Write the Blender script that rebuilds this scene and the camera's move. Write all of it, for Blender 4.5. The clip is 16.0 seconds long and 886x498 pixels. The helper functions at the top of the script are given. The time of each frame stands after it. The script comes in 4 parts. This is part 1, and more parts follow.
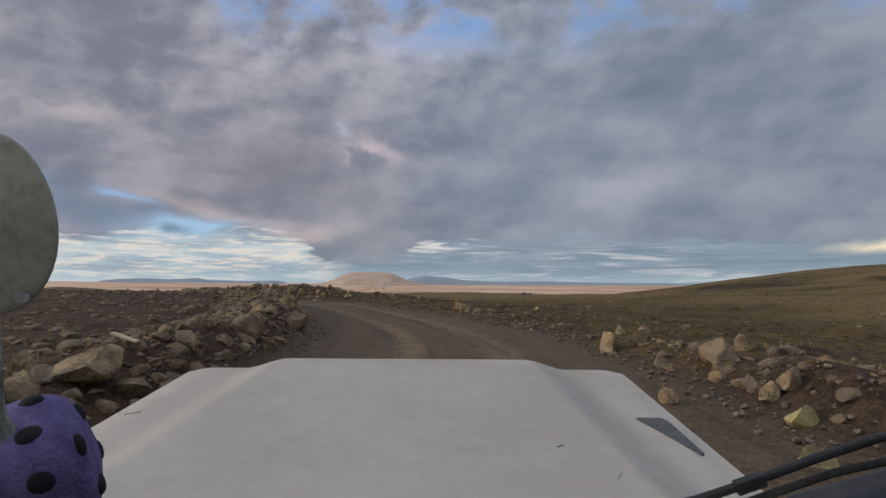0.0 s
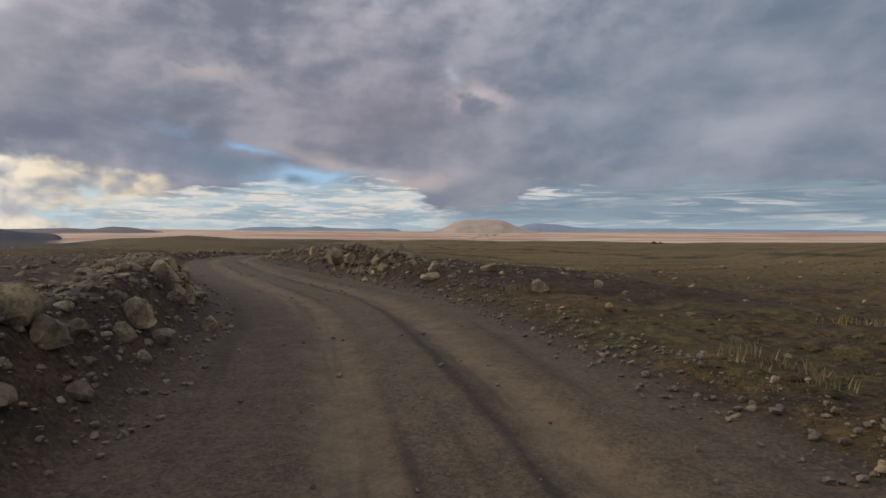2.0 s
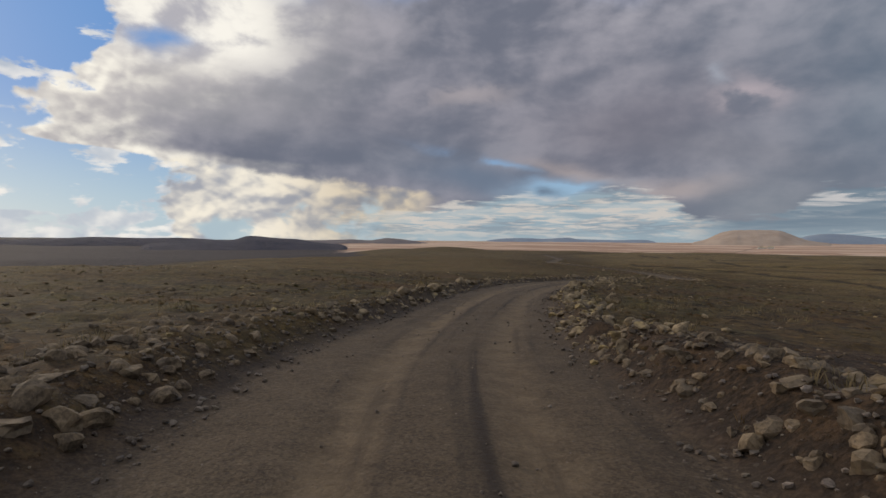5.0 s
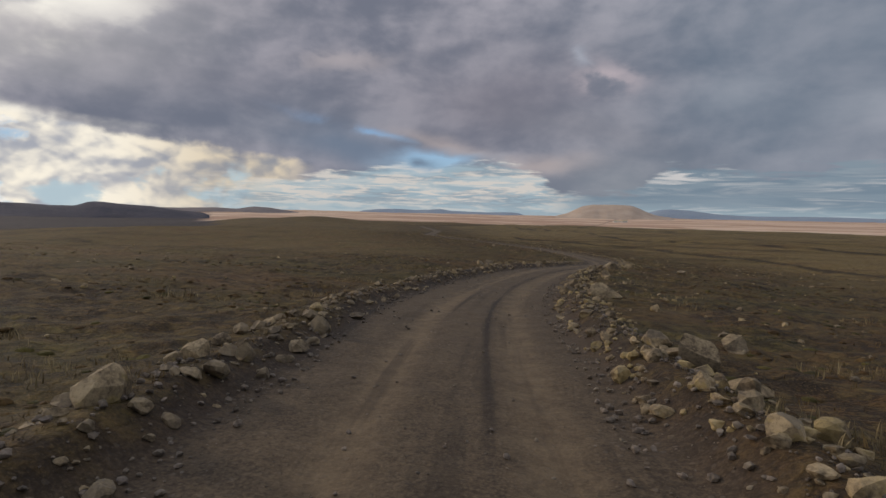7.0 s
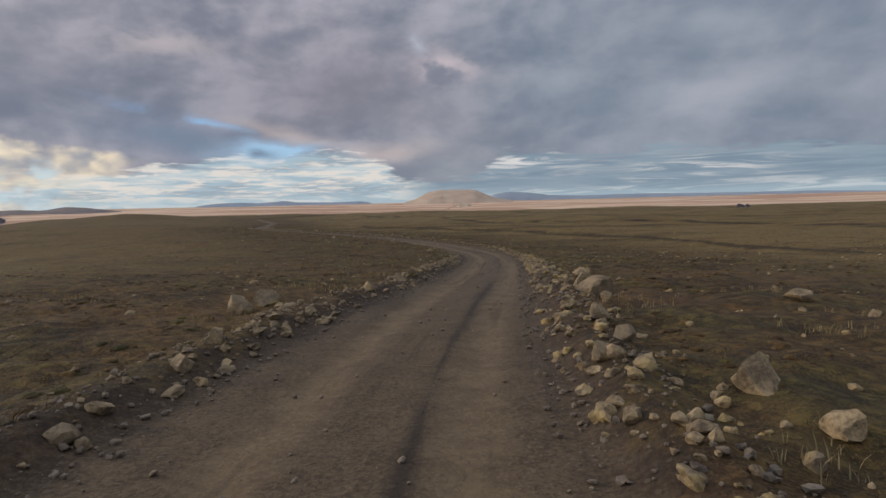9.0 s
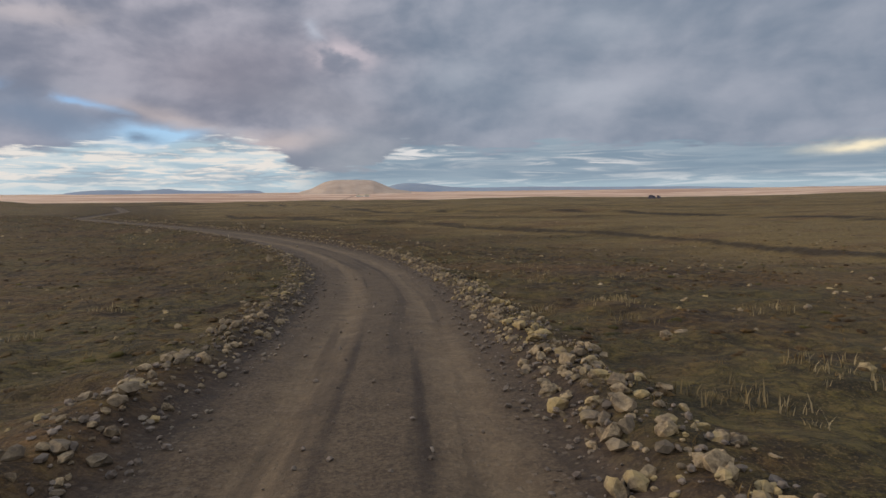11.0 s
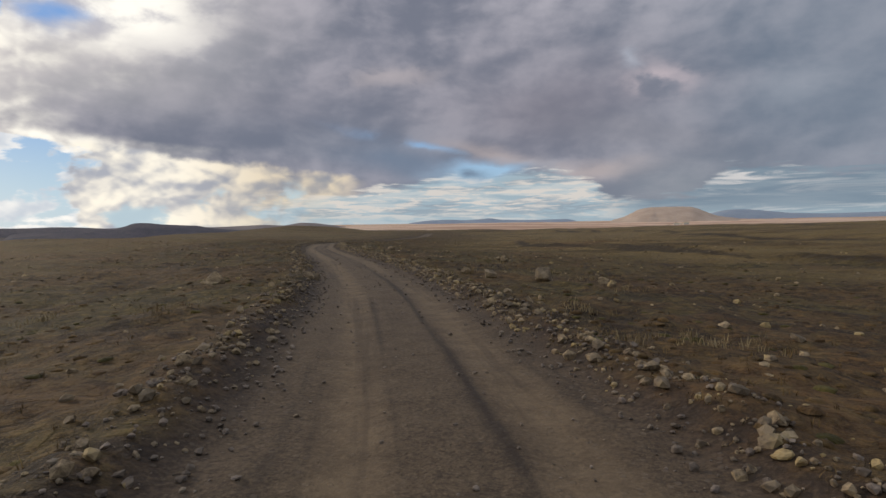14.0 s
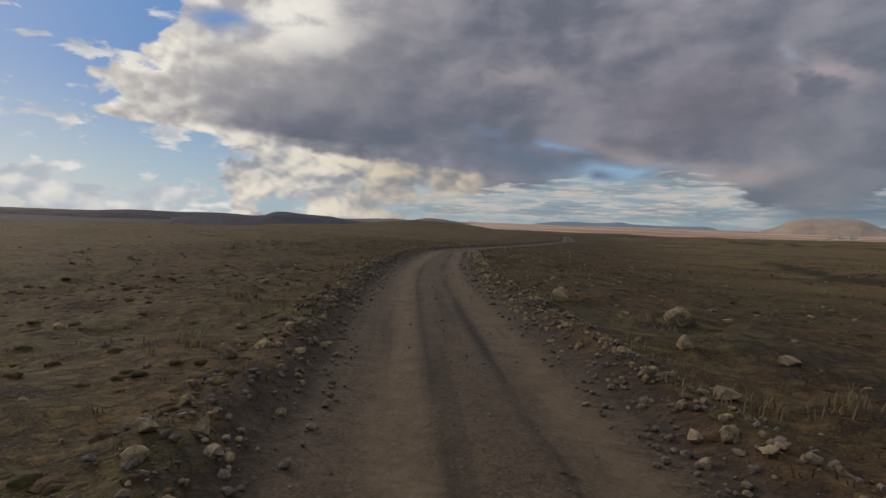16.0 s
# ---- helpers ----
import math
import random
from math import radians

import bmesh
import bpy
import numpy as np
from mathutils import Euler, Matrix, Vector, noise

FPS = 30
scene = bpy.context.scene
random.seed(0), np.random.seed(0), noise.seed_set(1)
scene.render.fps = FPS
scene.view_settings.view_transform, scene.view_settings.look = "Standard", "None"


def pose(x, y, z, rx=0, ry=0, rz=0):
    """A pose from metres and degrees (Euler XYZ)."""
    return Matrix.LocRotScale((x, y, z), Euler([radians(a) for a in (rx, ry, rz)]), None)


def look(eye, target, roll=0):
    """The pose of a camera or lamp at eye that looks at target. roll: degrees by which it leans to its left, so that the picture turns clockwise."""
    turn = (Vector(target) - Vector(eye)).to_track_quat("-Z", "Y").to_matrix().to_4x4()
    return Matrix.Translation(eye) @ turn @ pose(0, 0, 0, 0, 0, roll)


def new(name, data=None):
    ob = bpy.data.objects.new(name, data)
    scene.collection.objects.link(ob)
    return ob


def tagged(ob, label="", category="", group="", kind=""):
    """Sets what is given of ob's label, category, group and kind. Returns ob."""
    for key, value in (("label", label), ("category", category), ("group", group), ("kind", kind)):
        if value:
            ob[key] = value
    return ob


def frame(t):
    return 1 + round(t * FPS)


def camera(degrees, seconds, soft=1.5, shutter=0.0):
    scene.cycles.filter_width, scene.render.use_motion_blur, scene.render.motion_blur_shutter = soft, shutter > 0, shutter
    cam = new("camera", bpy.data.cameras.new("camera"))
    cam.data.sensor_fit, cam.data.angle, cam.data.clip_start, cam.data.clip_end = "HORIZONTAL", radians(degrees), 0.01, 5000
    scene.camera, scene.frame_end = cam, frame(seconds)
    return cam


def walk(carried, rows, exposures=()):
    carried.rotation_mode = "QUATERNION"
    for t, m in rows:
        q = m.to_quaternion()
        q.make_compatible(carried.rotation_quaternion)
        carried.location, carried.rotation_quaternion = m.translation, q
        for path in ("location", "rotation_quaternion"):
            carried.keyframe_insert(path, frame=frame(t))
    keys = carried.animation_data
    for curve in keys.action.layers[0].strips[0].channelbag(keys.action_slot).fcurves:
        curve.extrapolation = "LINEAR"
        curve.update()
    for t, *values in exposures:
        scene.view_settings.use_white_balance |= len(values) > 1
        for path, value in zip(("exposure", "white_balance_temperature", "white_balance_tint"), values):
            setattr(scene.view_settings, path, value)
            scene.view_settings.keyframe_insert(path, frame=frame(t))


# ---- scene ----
cam = camera(74.0, 16.0)
PATH = [
    (0.0, pose(0.000, 0.000, 1.651, 93.74, -0.35, -3.70)),
    (0.5, pose(0.123, 5.587, 2.021, 91.40, -0.11, -1.98)),
    (1.0, pose(-0.018, 10.766, 2.155, 89.46, 0.06, 0.56)),
    (1.5, pose(-0.423, 15.132, 2.187, 88.39, -1.49, 3.62)),
    (2.0, pose(-1.087, 19.568, 2.182, 88.56, -0.28, 7.09)),
    (2.5, pose(-2.037, 23.769, 2.249, 88.53, 2.30, 11.87)),
    (3.0, pose(-3.477, 27.855, 2.371, 88.98, 3.38, 18.66)),
    (3.5, pose(-5.239, 31.186, 2.459, 89.45, 2.38, 25.76)),
    (3.7, pose(-5.986, 32.454, 2.421, 90.58, -0.37, 29.25)),
    (4.0, pose(-7.175, 34.459, 2.393, 90.70, -0.55, 31.89)),
    (4.5, pose(-9.467, 38.027, 2.378, 90.30, -0.60, 33.00)),
    (5.0, pose(-11.976, 42.025, 2.370, 89.50, -0.50, 31.00)),
    (5.5, pose(-14.542, 46.588, 2.353, 88.65, -0.42, 27.91)),
    (5.8, pose(-16.071, 49.624, 2.324, 88.21, -0.37, 25.89)),
    (6.0, pose(-17.135, 51.748, 2.284, 87.86, 0.05, 24.79)),
    (6.5, pose(-19.248, 56.802, 2.173, 87.64, -0.61, 21.83)),
    (7.0, pose(-21.031, 61.715, 2.110, 86.83, -1.29, 18.80)),
    (7.5, pose(-22.613, 66.870, 1.946, 85.93, -1.25, 15.09)),
    (8.0, pose(-23.705, 72.013, 1.753, 85.49, -0.43, 11.93)),
    (8.5, pose(-24.462, 77.216, 1.530, 85.42, -0.47, 8.59)),
    (9.0, pose(-24.800, 82.409, 1.341, 85.73, 1.33, 4.10)),
    (9.5, pose(-25.102, 87.304, 1.198, 85.52, 0.86, 0.33)),
    (9.7, pose(-25.022, 89.426, 1.154, 84.92, 0.81, -1.24)),
    (10.0, pose(-24.957, 92.803, 1.056, 84.70, 0.65, -3.26)),
    (10.5, pose(-24.737, 98.904, 0.767, 84.55, 0.50, -5.45)),
    (11.0, pose(-24.440, 105.525, 0.353, 84.70, 0.60, -5.76)),
    (11.5, pose(-24.208, 112.615, -0.092, 85.10, 0.90, -3.58)),
    (11.8, pose(-24.194, 117.065, -0.390, 85.45, 0.94, -0.98)),
    (12.0, pose(-24.088, 120.103, -0.554, 86.05, 0.43, 1.44)),
    (12.5, pose(-24.893, 127.251, -0.822, 86.12, 0.81, 7.11)),
    (13.0, pose(-26.682, 134.178, -1.026, 86.81, 0.01, 14.45)),
    (13.5, pose(-28.888, 140.245, -1.119, 87.40, -0.56, 19.90)),
    (14.0, pose(-31.735, 146.222, -1.137, 87.85, 0.85, 23.88)),
    (14.5, pose(-34.929, 151.831, -1.145, 87.90, 0.07, 27.77)),
    (15.0, pose(-38.909, 157.972, -1.090, 88.16, -0.75, 30.68)),
    (15.5, pose(-43.647, 164.439, -1.120, 88.07, -1.35, 33.48)),
    (16.0, pose(-48.475, 170.364, -1.076, 87.64, -1.91, 35.94)),
]
EXPOSURES = [(0.0, 0.25), (1.5, 0.24), (2.5, 0.18), (3.5, 0.04), (6.0, -0.04), (7.0, 0.04), (8.0, 0.14), (9.0, 0.28), (12.0, 0.43), (12.5, 0.42), (13.5, 0.26), (14.5, 0.06), (16.0, -0.25)]
walk(cam, PATH, EXPOSURES)


# ---- sky, clouds and sun ----
class Sock:
    """A value in a node tree that can be written as arithmetic."""

    def __init__(self, tree, out):
        self.tree, self.out = tree, out

    def op(self, kind, *others, clamp=False):
        node = self.tree.nodes.new("ShaderNodeMath")
        node.operation, node.use_clamp = kind, clamp
        for slot, v in zip(node.inputs, (self, *others)):
            if isinstance(v, Sock):
                self.tree.links.new(v.out, slot)
            else:
                slot.default_value = v
        return Sock(self.tree, node.outputs[0])

    def __add__(self, o): return self.op("ADD", o)
    def __radd__(self, o): return self.op("ADD", o)
    def __sub__(self, o): return self.op("SUBTRACT", o)
    def __rsub__(self, o): return (self * -1.0) + o
    def __mul__(self, o): return self.op("MULTIPLY", o)
    def __rmul__(self, o): return self.op("MULTIPLY", o)
    def __truediv__(self, o): return self.op("DIVIDE", o)

    def step(self, a, b):
        node = self.tree.nodes.new("ShaderNodeMapRange")
        node.interpolation_type = "SMOOTHSTEP"
        flip = a > b
        node.inputs[1].default_value, node.inputs[2].default_value = (b, a) if flip else (a, b)
        node.inputs[3].default_value, node.inputs[4].default_value = (1.0, 0.0) if flip else (0.0, 1.0)
        self.tree.links.new(self.out, node.inputs[0])
        return Sock(self.tree, node.outputs[0])

    def bell(self, centre, width):
        d = (self - centre) / width
        return (d * d * -1.0).op("EXPONENT")


def vec(tree, x, y, z):
    node = tree.nodes.new("ShaderNodeCombineXYZ")
    for slot, v in zip(node.inputs, (x, y, z)):
        if isinstance(v, Sock):
            tree.links.new(v.out, slot)
        else:
            slot.default_value = v
    return node.outputs[0]


def tex_noise(tree, where, scale, detail=5.0, rough=0.55, warp=0.0):
    node = tree.nodes.new("ShaderNodeTexNoise")
    node.inputs["Scale"].default_value, node.inputs["Detail"].default_value = scale, detail
    node.inputs["Roughness"].default_value, node.inputs["Distortion"].default_value = rough, warp
    if where is not None:
        tree.links.new(where, node.inputs["Vector"])
    return Sock(tree, node.outputs[0])


def blend(tree, factor, a, b):
    node = tree.nodes.new("ShaderNodeMix")
    node.data_type = "RGBA"
    for slot, v in ((node.inputs[0], factor), (node.inputs[6], a), (node.inputs[7], b)):
        if isinstance(v, Sock):
            tree.links.new(v.out, slot)
        elif isinstance(v, (int, float)):
            slot.default_value = v
        elif isinstance(v, tuple):
            slot.default_value = (*v[:3], 1.0)
        else:
            tree.links.new(v, slot)
    return node.outputs[2]


SUN_AZ, SUN_EL = 78.0, 17.0  # degrees to the left of +y, and above the horizon

world = bpy.data.worlds.new("evening_sky")
scene.world = world
world.use_nodes = True
wt = world.node_tree
wt.nodes.clear()
sky = wt.nodes.new("ShaderNodeTexSky")
sky.sky_type, sky.sun_disc = "NISHITA", False
sky.sun_elevation, sky.sun_rotation = radians(SUN_EL), radians(-SUN_AZ)
sky_gain = wt.nodes.new("ShaderNodeVectorMath")
sky_gain.operation = "SCALE"
sky_gain.inputs["Scale"].default_value = 0.06
wt.links.new(sky.outputs[0], sky_gain.inputs[0])

coord = wt.nodes.new("ShaderNodeTexCoord")
split = wt.nodes.new("ShaderNodeSeparateXYZ")
wt.links.new(coord.outputs["Generated"], split.inputs[0])
dx, dy, dz = (Sock(wt, o) for o in split.outputs)
az0 = (dx * -1.0).op("ARCTAN2", dy) * 57.2958
el0 = dz.op("ARCSINE") * 57.2958
angles = vec(wt, az0, el0 * 1.7, 0.0)
sunward = vec(wt, az0 + 1.6, el0 * 1.7 + 1.6, 0.0)  # a step towards the sun
wide = tex_noise(wt, angles, 0.045, 3.0, 0.45)
mid = tex_noise(wt, angles, 0.10, 8.0, 0.52, 0.2)
lee = tex_noise(wt, sunward, 0.10, 8.0, 0.52, 0.2)
heap_at = vec(wt, az0, el0 * 1.55, 7.0)
heap_sun = vec(wt, az0 + 0.8, el0 * 1.55 + 1.3, 7.0)
puff = tex_noise(wt, heap_at, 0.15, 7.0, 0.52, 0.1)
puff_lee = tex_noise(wt, heap_sun, 0.15, 7.0, 0.52, 0.1)
fine = tex_noise(wt, heap_at, 0.30, 4.0, 0.50, 0.3)
fine_lee = tex_noise(wt, vec(wt, az0 + 0.35, el0 * 1.55 + 0.45, 7.0), 0.30, 4.0, 0.50, 0.3)
warp_a = tex_noise(wt, angles, 0.09, 6.0, 0.55)
warp_b = tex_noise(wt, vec(wt, az0 + 40.0, el0 * 2.0, 3.0), 0.11, 6.0, 0.55)
az = az0 + (warp_a - 0.5) * 9.0
el = el0 + (warp_b - 0.5) * 3.6
relief = (mid - lee) * (1.0 - az0.step(4.0, -14.0) * 0.5)
blue = blend(wt, el0.step(14.0, 1.0), (0.115, 0.300, 0.66), (0.38, 0.55, 0.68))
blue = blend(wt, 0.12, blue, sky_gain.outputs[0])

# the grey-violet deck
lumps = (puff - puff_lee) * 0.35 + (fine - fine_lee) * 0.15
tone = (wide * 0.50 + mid * 0.40 + fine * 0.10 + relief * 0.60 + lumps * (0.35 + az0.step(-30.0, 40.0) * 0.65)).step(0.30, 0.74)
deck = blend(wt, tone, (0.160, 0.173, 0.222), (0.340, 0.328, 0.374))
cool = az0.step(17.0, -12.0) * 0.85
deck = blend(wt, cool, deck, blend(wt, tone, (0.126, 0.168, 0.226), (0.255, 0.280, 0.334)))
deck = blend(wt, az.bell(13.0, 10.0) * (el + az0 * 0.10).bell(12.6, 3.2) * 0.55, deck, (0.175, 0.165, 0.205))
deck = blend(wt, az.bell(5.0, 9.0) * (el - az0 * 0.25).bell(6.8, 1.8) * 0.4, deck, (0.215, 0.215, 0.250))
deck = blend(wt, az.bell(3.4, 2.6) * el.bell(12.9, 1.3) * fine.step(0.36, 0.60) * 0.8, deck, (0.50, 0.43, 0.46))
deck = blend(wt, az.bell(28.5, 4.5) * (el + az0 * 0.1).bell(17.0, 0.9) * fine.step(0.38, 0.60) * 0.6, deck, (0.45, 0.40, 0.41))
deck = blend(wt, az.bell(36.0, 11.0) * (el - az0 * 0.04).bell(7.2, 2.6) * 0.6, deck, blend(wt, tone, (0.135, 0.160, 0.215), (0.205, 0.225, 0.275)))
deck = blend(wt, az.bell(40.0, 8.0) * el.bell(11.0, 2.4) * 0.45, deck, (0.175, 0.180, 0.225))
deck = blend(wt, az.bell(27.5, 6.5) * (el - az0 * 0.15).bell(1.8, 2.0) * 0.85, deck, (0.150, 0.195, 0.270))
deck = blend(wt, (az.bell(17.0, 6.0) * (el - az0 * 0.22).bell(2.7, 0.7) + az.bell(8.5, 4.0) * el.bell(5.0, 0.8)) * 0.6, deck, (0.46, 0.385, 0.37))
deck = blend(wt, az0.bell(2.0, 6.0) * el0.bell(3.0, 2.8) * 0.85, deck, blend(wt, tone, (0.215, 0.240, 0.280), (0.300, 0.310, 0.340)))
deck = blend(wt, (az.bell(-7.5, 3.0) * el.bell(10.8, 1.5) + az.bell(-19.0, 5.0) * el.bell(9.0, 1.4) + az.bell(-21.0, 4.0) * el.bell(15.0, 1.5)) * 0.35, deck, (0.40, 0.42, 0.47))
deck = blend(wt, el0.step(15.0, 24.0) * az0.bell(2.0, 30.0) * tone * 0.7, deck, (0.46, 0.45, 0.50))
high = el0.step(27.0, 50.0)
deck = blend(wt, high * 0.8, deck, (0.80, 0.80, 0.84))


def billow(shift_az, shift_el):
    """Rounded heads of cumulus, at two sizes."""
    a = az0 + (warp_a - 0.5) * 5.0 + shift_az
    e = el0 * 1.45 + (warp_b - 0.5) * 4.0 + shift_el
    total = None
    for scale, share in ((0.16, 0.58), (0.40, 0.28), (1.0, 0.14)):
        cell = wt.nodes.new("ShaderNodeTexVoronoi")
        cell.feature, cell.voronoi_dimensions = "SMOOTH_F1", "2D"
        cell.inputs["Scale"].default_value, cell.inputs["Smoothness"].default_value = scale, 0.35
        wt.links.new(vec(wt, a + scale * 31.0, e, 0.0), cell.inputs["Vector"])
        piece = Sock(wt, cell.outputs["Distance"]) * share
        total = piece if total is None else total + piece
    return 1.0 - total


# sunlit rims and heaped clouds towards the sun
lit = ((billow(0.0, 0.0) - billow(0.5, 1.1)) * 2.1 + (puff - puff_lee) * 1.8 + 0.45).step(-0.08, 0.98)
border = 66.5 - el0.step(9.0, 19.0) * 7.0 - el0.step(8.6, 7.2) * 9.5
inward = border - az - (puff - 0.5) * 20.0  # degrees inside the ragged edge of the deck
deck = blend(wt, (border - az0).step(30.0, 4.0) * el0.step(8.0, 13.0) * 0.55, deck, (0.56, 0.53, 0.52))
rim = (inward + (mid - 0.5) * 6.0).step(14.0, 1.0) * el0.step(5.0, 8.0)
shine = blend(wt, lit, (0.62, 0.58, 0.56), (1.0, 0.95, 0.84))
deck = blend(wt, rim * (0.55 + lit * 0.45), deck, shine)
deck = blend(wt, az.step(40.0, 51.0) * (el - az0 * 0.05).step(11.0, 15.0), deck, blend(wt, (wide * 0.35 + mid * 0.45 + fine * 0.2 + relief * 1.2).step(0.36, 0.64), (0.46, 0.45, 0.49), (0.97, 0.93, 0.85)))
heap_top = 4.9 + (az0 - 33.0) * 0.11 - az0.step(55.5, 59.5) * 4.6
heaps = az.step(30.5, 34.5) * (heap_top - el0 + (puff - 0.5) * 5.5).step(-0.4, 0.5)
heap_light = blend(wt, lit, (0.375, 0.390, 0.440), (0.93, 0.86, 0.73))
heap_light = blend(wt, az0.step(50.0, 38.0) * 0.85, heap_light, blend(wt, lit, (0.270, 0.275, 0.300), (0.66, 0.55, 0.40)))
heap_light = blend(wt, puff.step(0.44, 0.36) * el0.step(5.0, 3.0) * 0.85, heap_light, (0.44, 0.56, 0.62))
deck = blend(wt, heaps, deck, heap_light)

# the bright gap over the horizon
streaks = tex_noise(wt, vec(wt, az0 * 0.11, el0 * 1.15, 1.0), 1.0, 6.0, 0.52, 0.4)
streaks_fine = tex_noise(wt, vec(wt, az0 * 0.32, el0 * 2.3, 6.0), 1.0, 6.0, 0.55, 0.5)
top = az.step(36.0, 18.0) * 2.2 + 3.0 - az.step(13.0, 6.0) * 2.8 + az.step(1.5, -3.0) * 2.2
tatters = (streaks_fine - 0.5) * 2.4 + (streaks - 0.5) * 2.0
gap = (top - el + tatters).step(-0.25, 0.45) * az.step(45.0, 33.0)
bands = (streaks * 0.5 + streaks_fine * 0.5).step(0.44, 0.55)
gap_left = blend(wt, bands, (0.270, 0.335, 0.390), (0.62, 0.585, 0.545))
gap_left = blend(wt, (streaks_fine - streaks * 0.5).step(0.28, 0.18) * 0.55, gap_left, (0.36, 0.475, 0.535))
long_bands = tex_noise(wt, vec(wt, az0 * 0.13, el0 * 1.7, 21.0), 1.0, 7.0, 0.58, 0.9)
where_lit = (az.bell(-4.5, 5.0) * (el + az0 * 0.12).bell(3.7, 1.3) + az.bell(-19.0, 6.0) * el.bell(2.7, 0.8) * 0.8 + el0.bell(1.0, 0.55) * az0.step(2.0, -6.0) * 0.75).op("MINIMUM", 1.0)
gap_right = blend(wt, long_bands.step(0.46, 0.64) * (where_lit * 0.9 + 0.08), blend(wt, streaks.step(0.35, 0.65), (0.165, 0.225, 0.285), (0.215, 0.275, 0.330)), (0.62, 0.60, 0.59))
gap_tone = blend(wt, az.step(9.5, 3.0), gap_left, gap_right)
gap_tone = blend(wt, el0.bell(0.6, 0.7) * 0.5, gap_tone, (0.36, 0.46, 0.51))
clouds = blend(wt, gap * 0.94, deck, gap_tone)
cream = az.bell(-41.0, 3.0) * el.bell(3.9, 0.45)
clouds = blend(wt, cream, clouds, (0.72, 0.63, 0.46))

# rifts of clear sky
rift = (el - az0 * 0.235).bell(1.55, 0.36) * az0.bell(27.0, 4.5) * mid.step(0.38, 0.55) * 0.8
notch = (az.bell(19.6, 3.8) * (el + (az0 - 20.0) * 0.06).bell(5.3, 0.75) * 1.5).op("MINIMUM", 1.0)
spot = az.bell(5.7, 0.75) * el.bell(14.6, 0.65) * 0.28
tops = el.step(20.5, 26.0) * (wide * 0.35 + mid * 0.65).step(0.45, 0.56) * el0.step(60.0, 30.0) * 0.7
hole = az.bell(57.3, 1.6) * el.bell(16.9, 0.7) * 0.9
clear = inward.step(0.6, -0.9) * az0.step(130.0, 110.0)
fleece = tex_noise(wt, vec(wt, az0, el0 * 2.6, 13.0), 0.22, 6.0, 0.52, 0.2)
loose = clear * (1.0 - (fleece + el0.bell(6.6, 0.8) * 0.07 + el0.step(4.8, 2.6) * 0.15).step(0.57, 0.65) * 0.9)
open_sky = loose.op("MAXIMUM", rift).op("MAXIMUM", notch).op("MAXIMUM", tops).op("MAXIMUM", hole)
white_puffs = blend(wt, clear, clouds, blend(wt, lit, (0.52, 0.56, 0.62), (0.94, 0.90, 0.84)))
final = blend(wt, open_sky, white_puffs, blue)
final = blend(wt, spot, final, (0.58, 0.63, 0.72))
final = blend(wt, az.bell(20.6, 1.6) * el.bell(5.0, 0.42) * 0.9, final, (0.150, 0.205, 0.285))

back = wt.nodes.new("ShaderNodeBackground")
wt.links.new(final, back.inputs["Color"])
back.inputs["Strength"].default_value = 1.0
out = wt.nodes.new("ShaderNodeOutputWorld")
wt.links.new(back.outputs[0], out.inputs["Surface"])

sun = new("sun", bpy.data.lights.new("sun", "SUN"))
sun.data.energy, sun.data.angle, sun.data.color = 1.5, radians(10), (1.0, 0.82, 0.60)
sun_dir = Vector((-math.sin(radians(SUN_AZ)) * math.cos(radians(SUN_EL)), math.cos(radians(SUN_AZ)) * math.cos(radians(SUN_EL)), math.sin(radians(SUN_EL))))
sun.matrix_world = look(sun_dir * 300, (0, 0, 0))


# ---- materials ----
def material(name, rough=0.9):
    m = bpy.data.materials.new(name)
    m.use_nodes = True
    tree = m.node_tree
    bsdf = tree.nodes["Principled BSDF"]
    bsdf.inputs["Roughness"].default_value = rough
    bsdf.inputs["Specular IOR Level"].default_value = 0.25
    return m, tree, bsdf


def world_place(tree):
    node = tree.nodes.new("ShaderNodeNewGeometry")
    return node.outputs["Position"]


def attribute(tree, name):
    node = tree.nodes.new("ShaderNodeAttribute")
    node.attribute_name = name
    return Sock(tree, node.outputs["Fac"])


def bump(tree, bsdf, heights, strength, distance):
    node = tree.nodes.new("ShaderNodeBump")
    node.inputs["Strength"].default_value, node.inputs["Distance"].default_value = strength, distance
    tree.links.new(heights.out, node.inputs["Height"])
    tree.links.new(node.outputs[0], bsdf.inputs["Normal"])


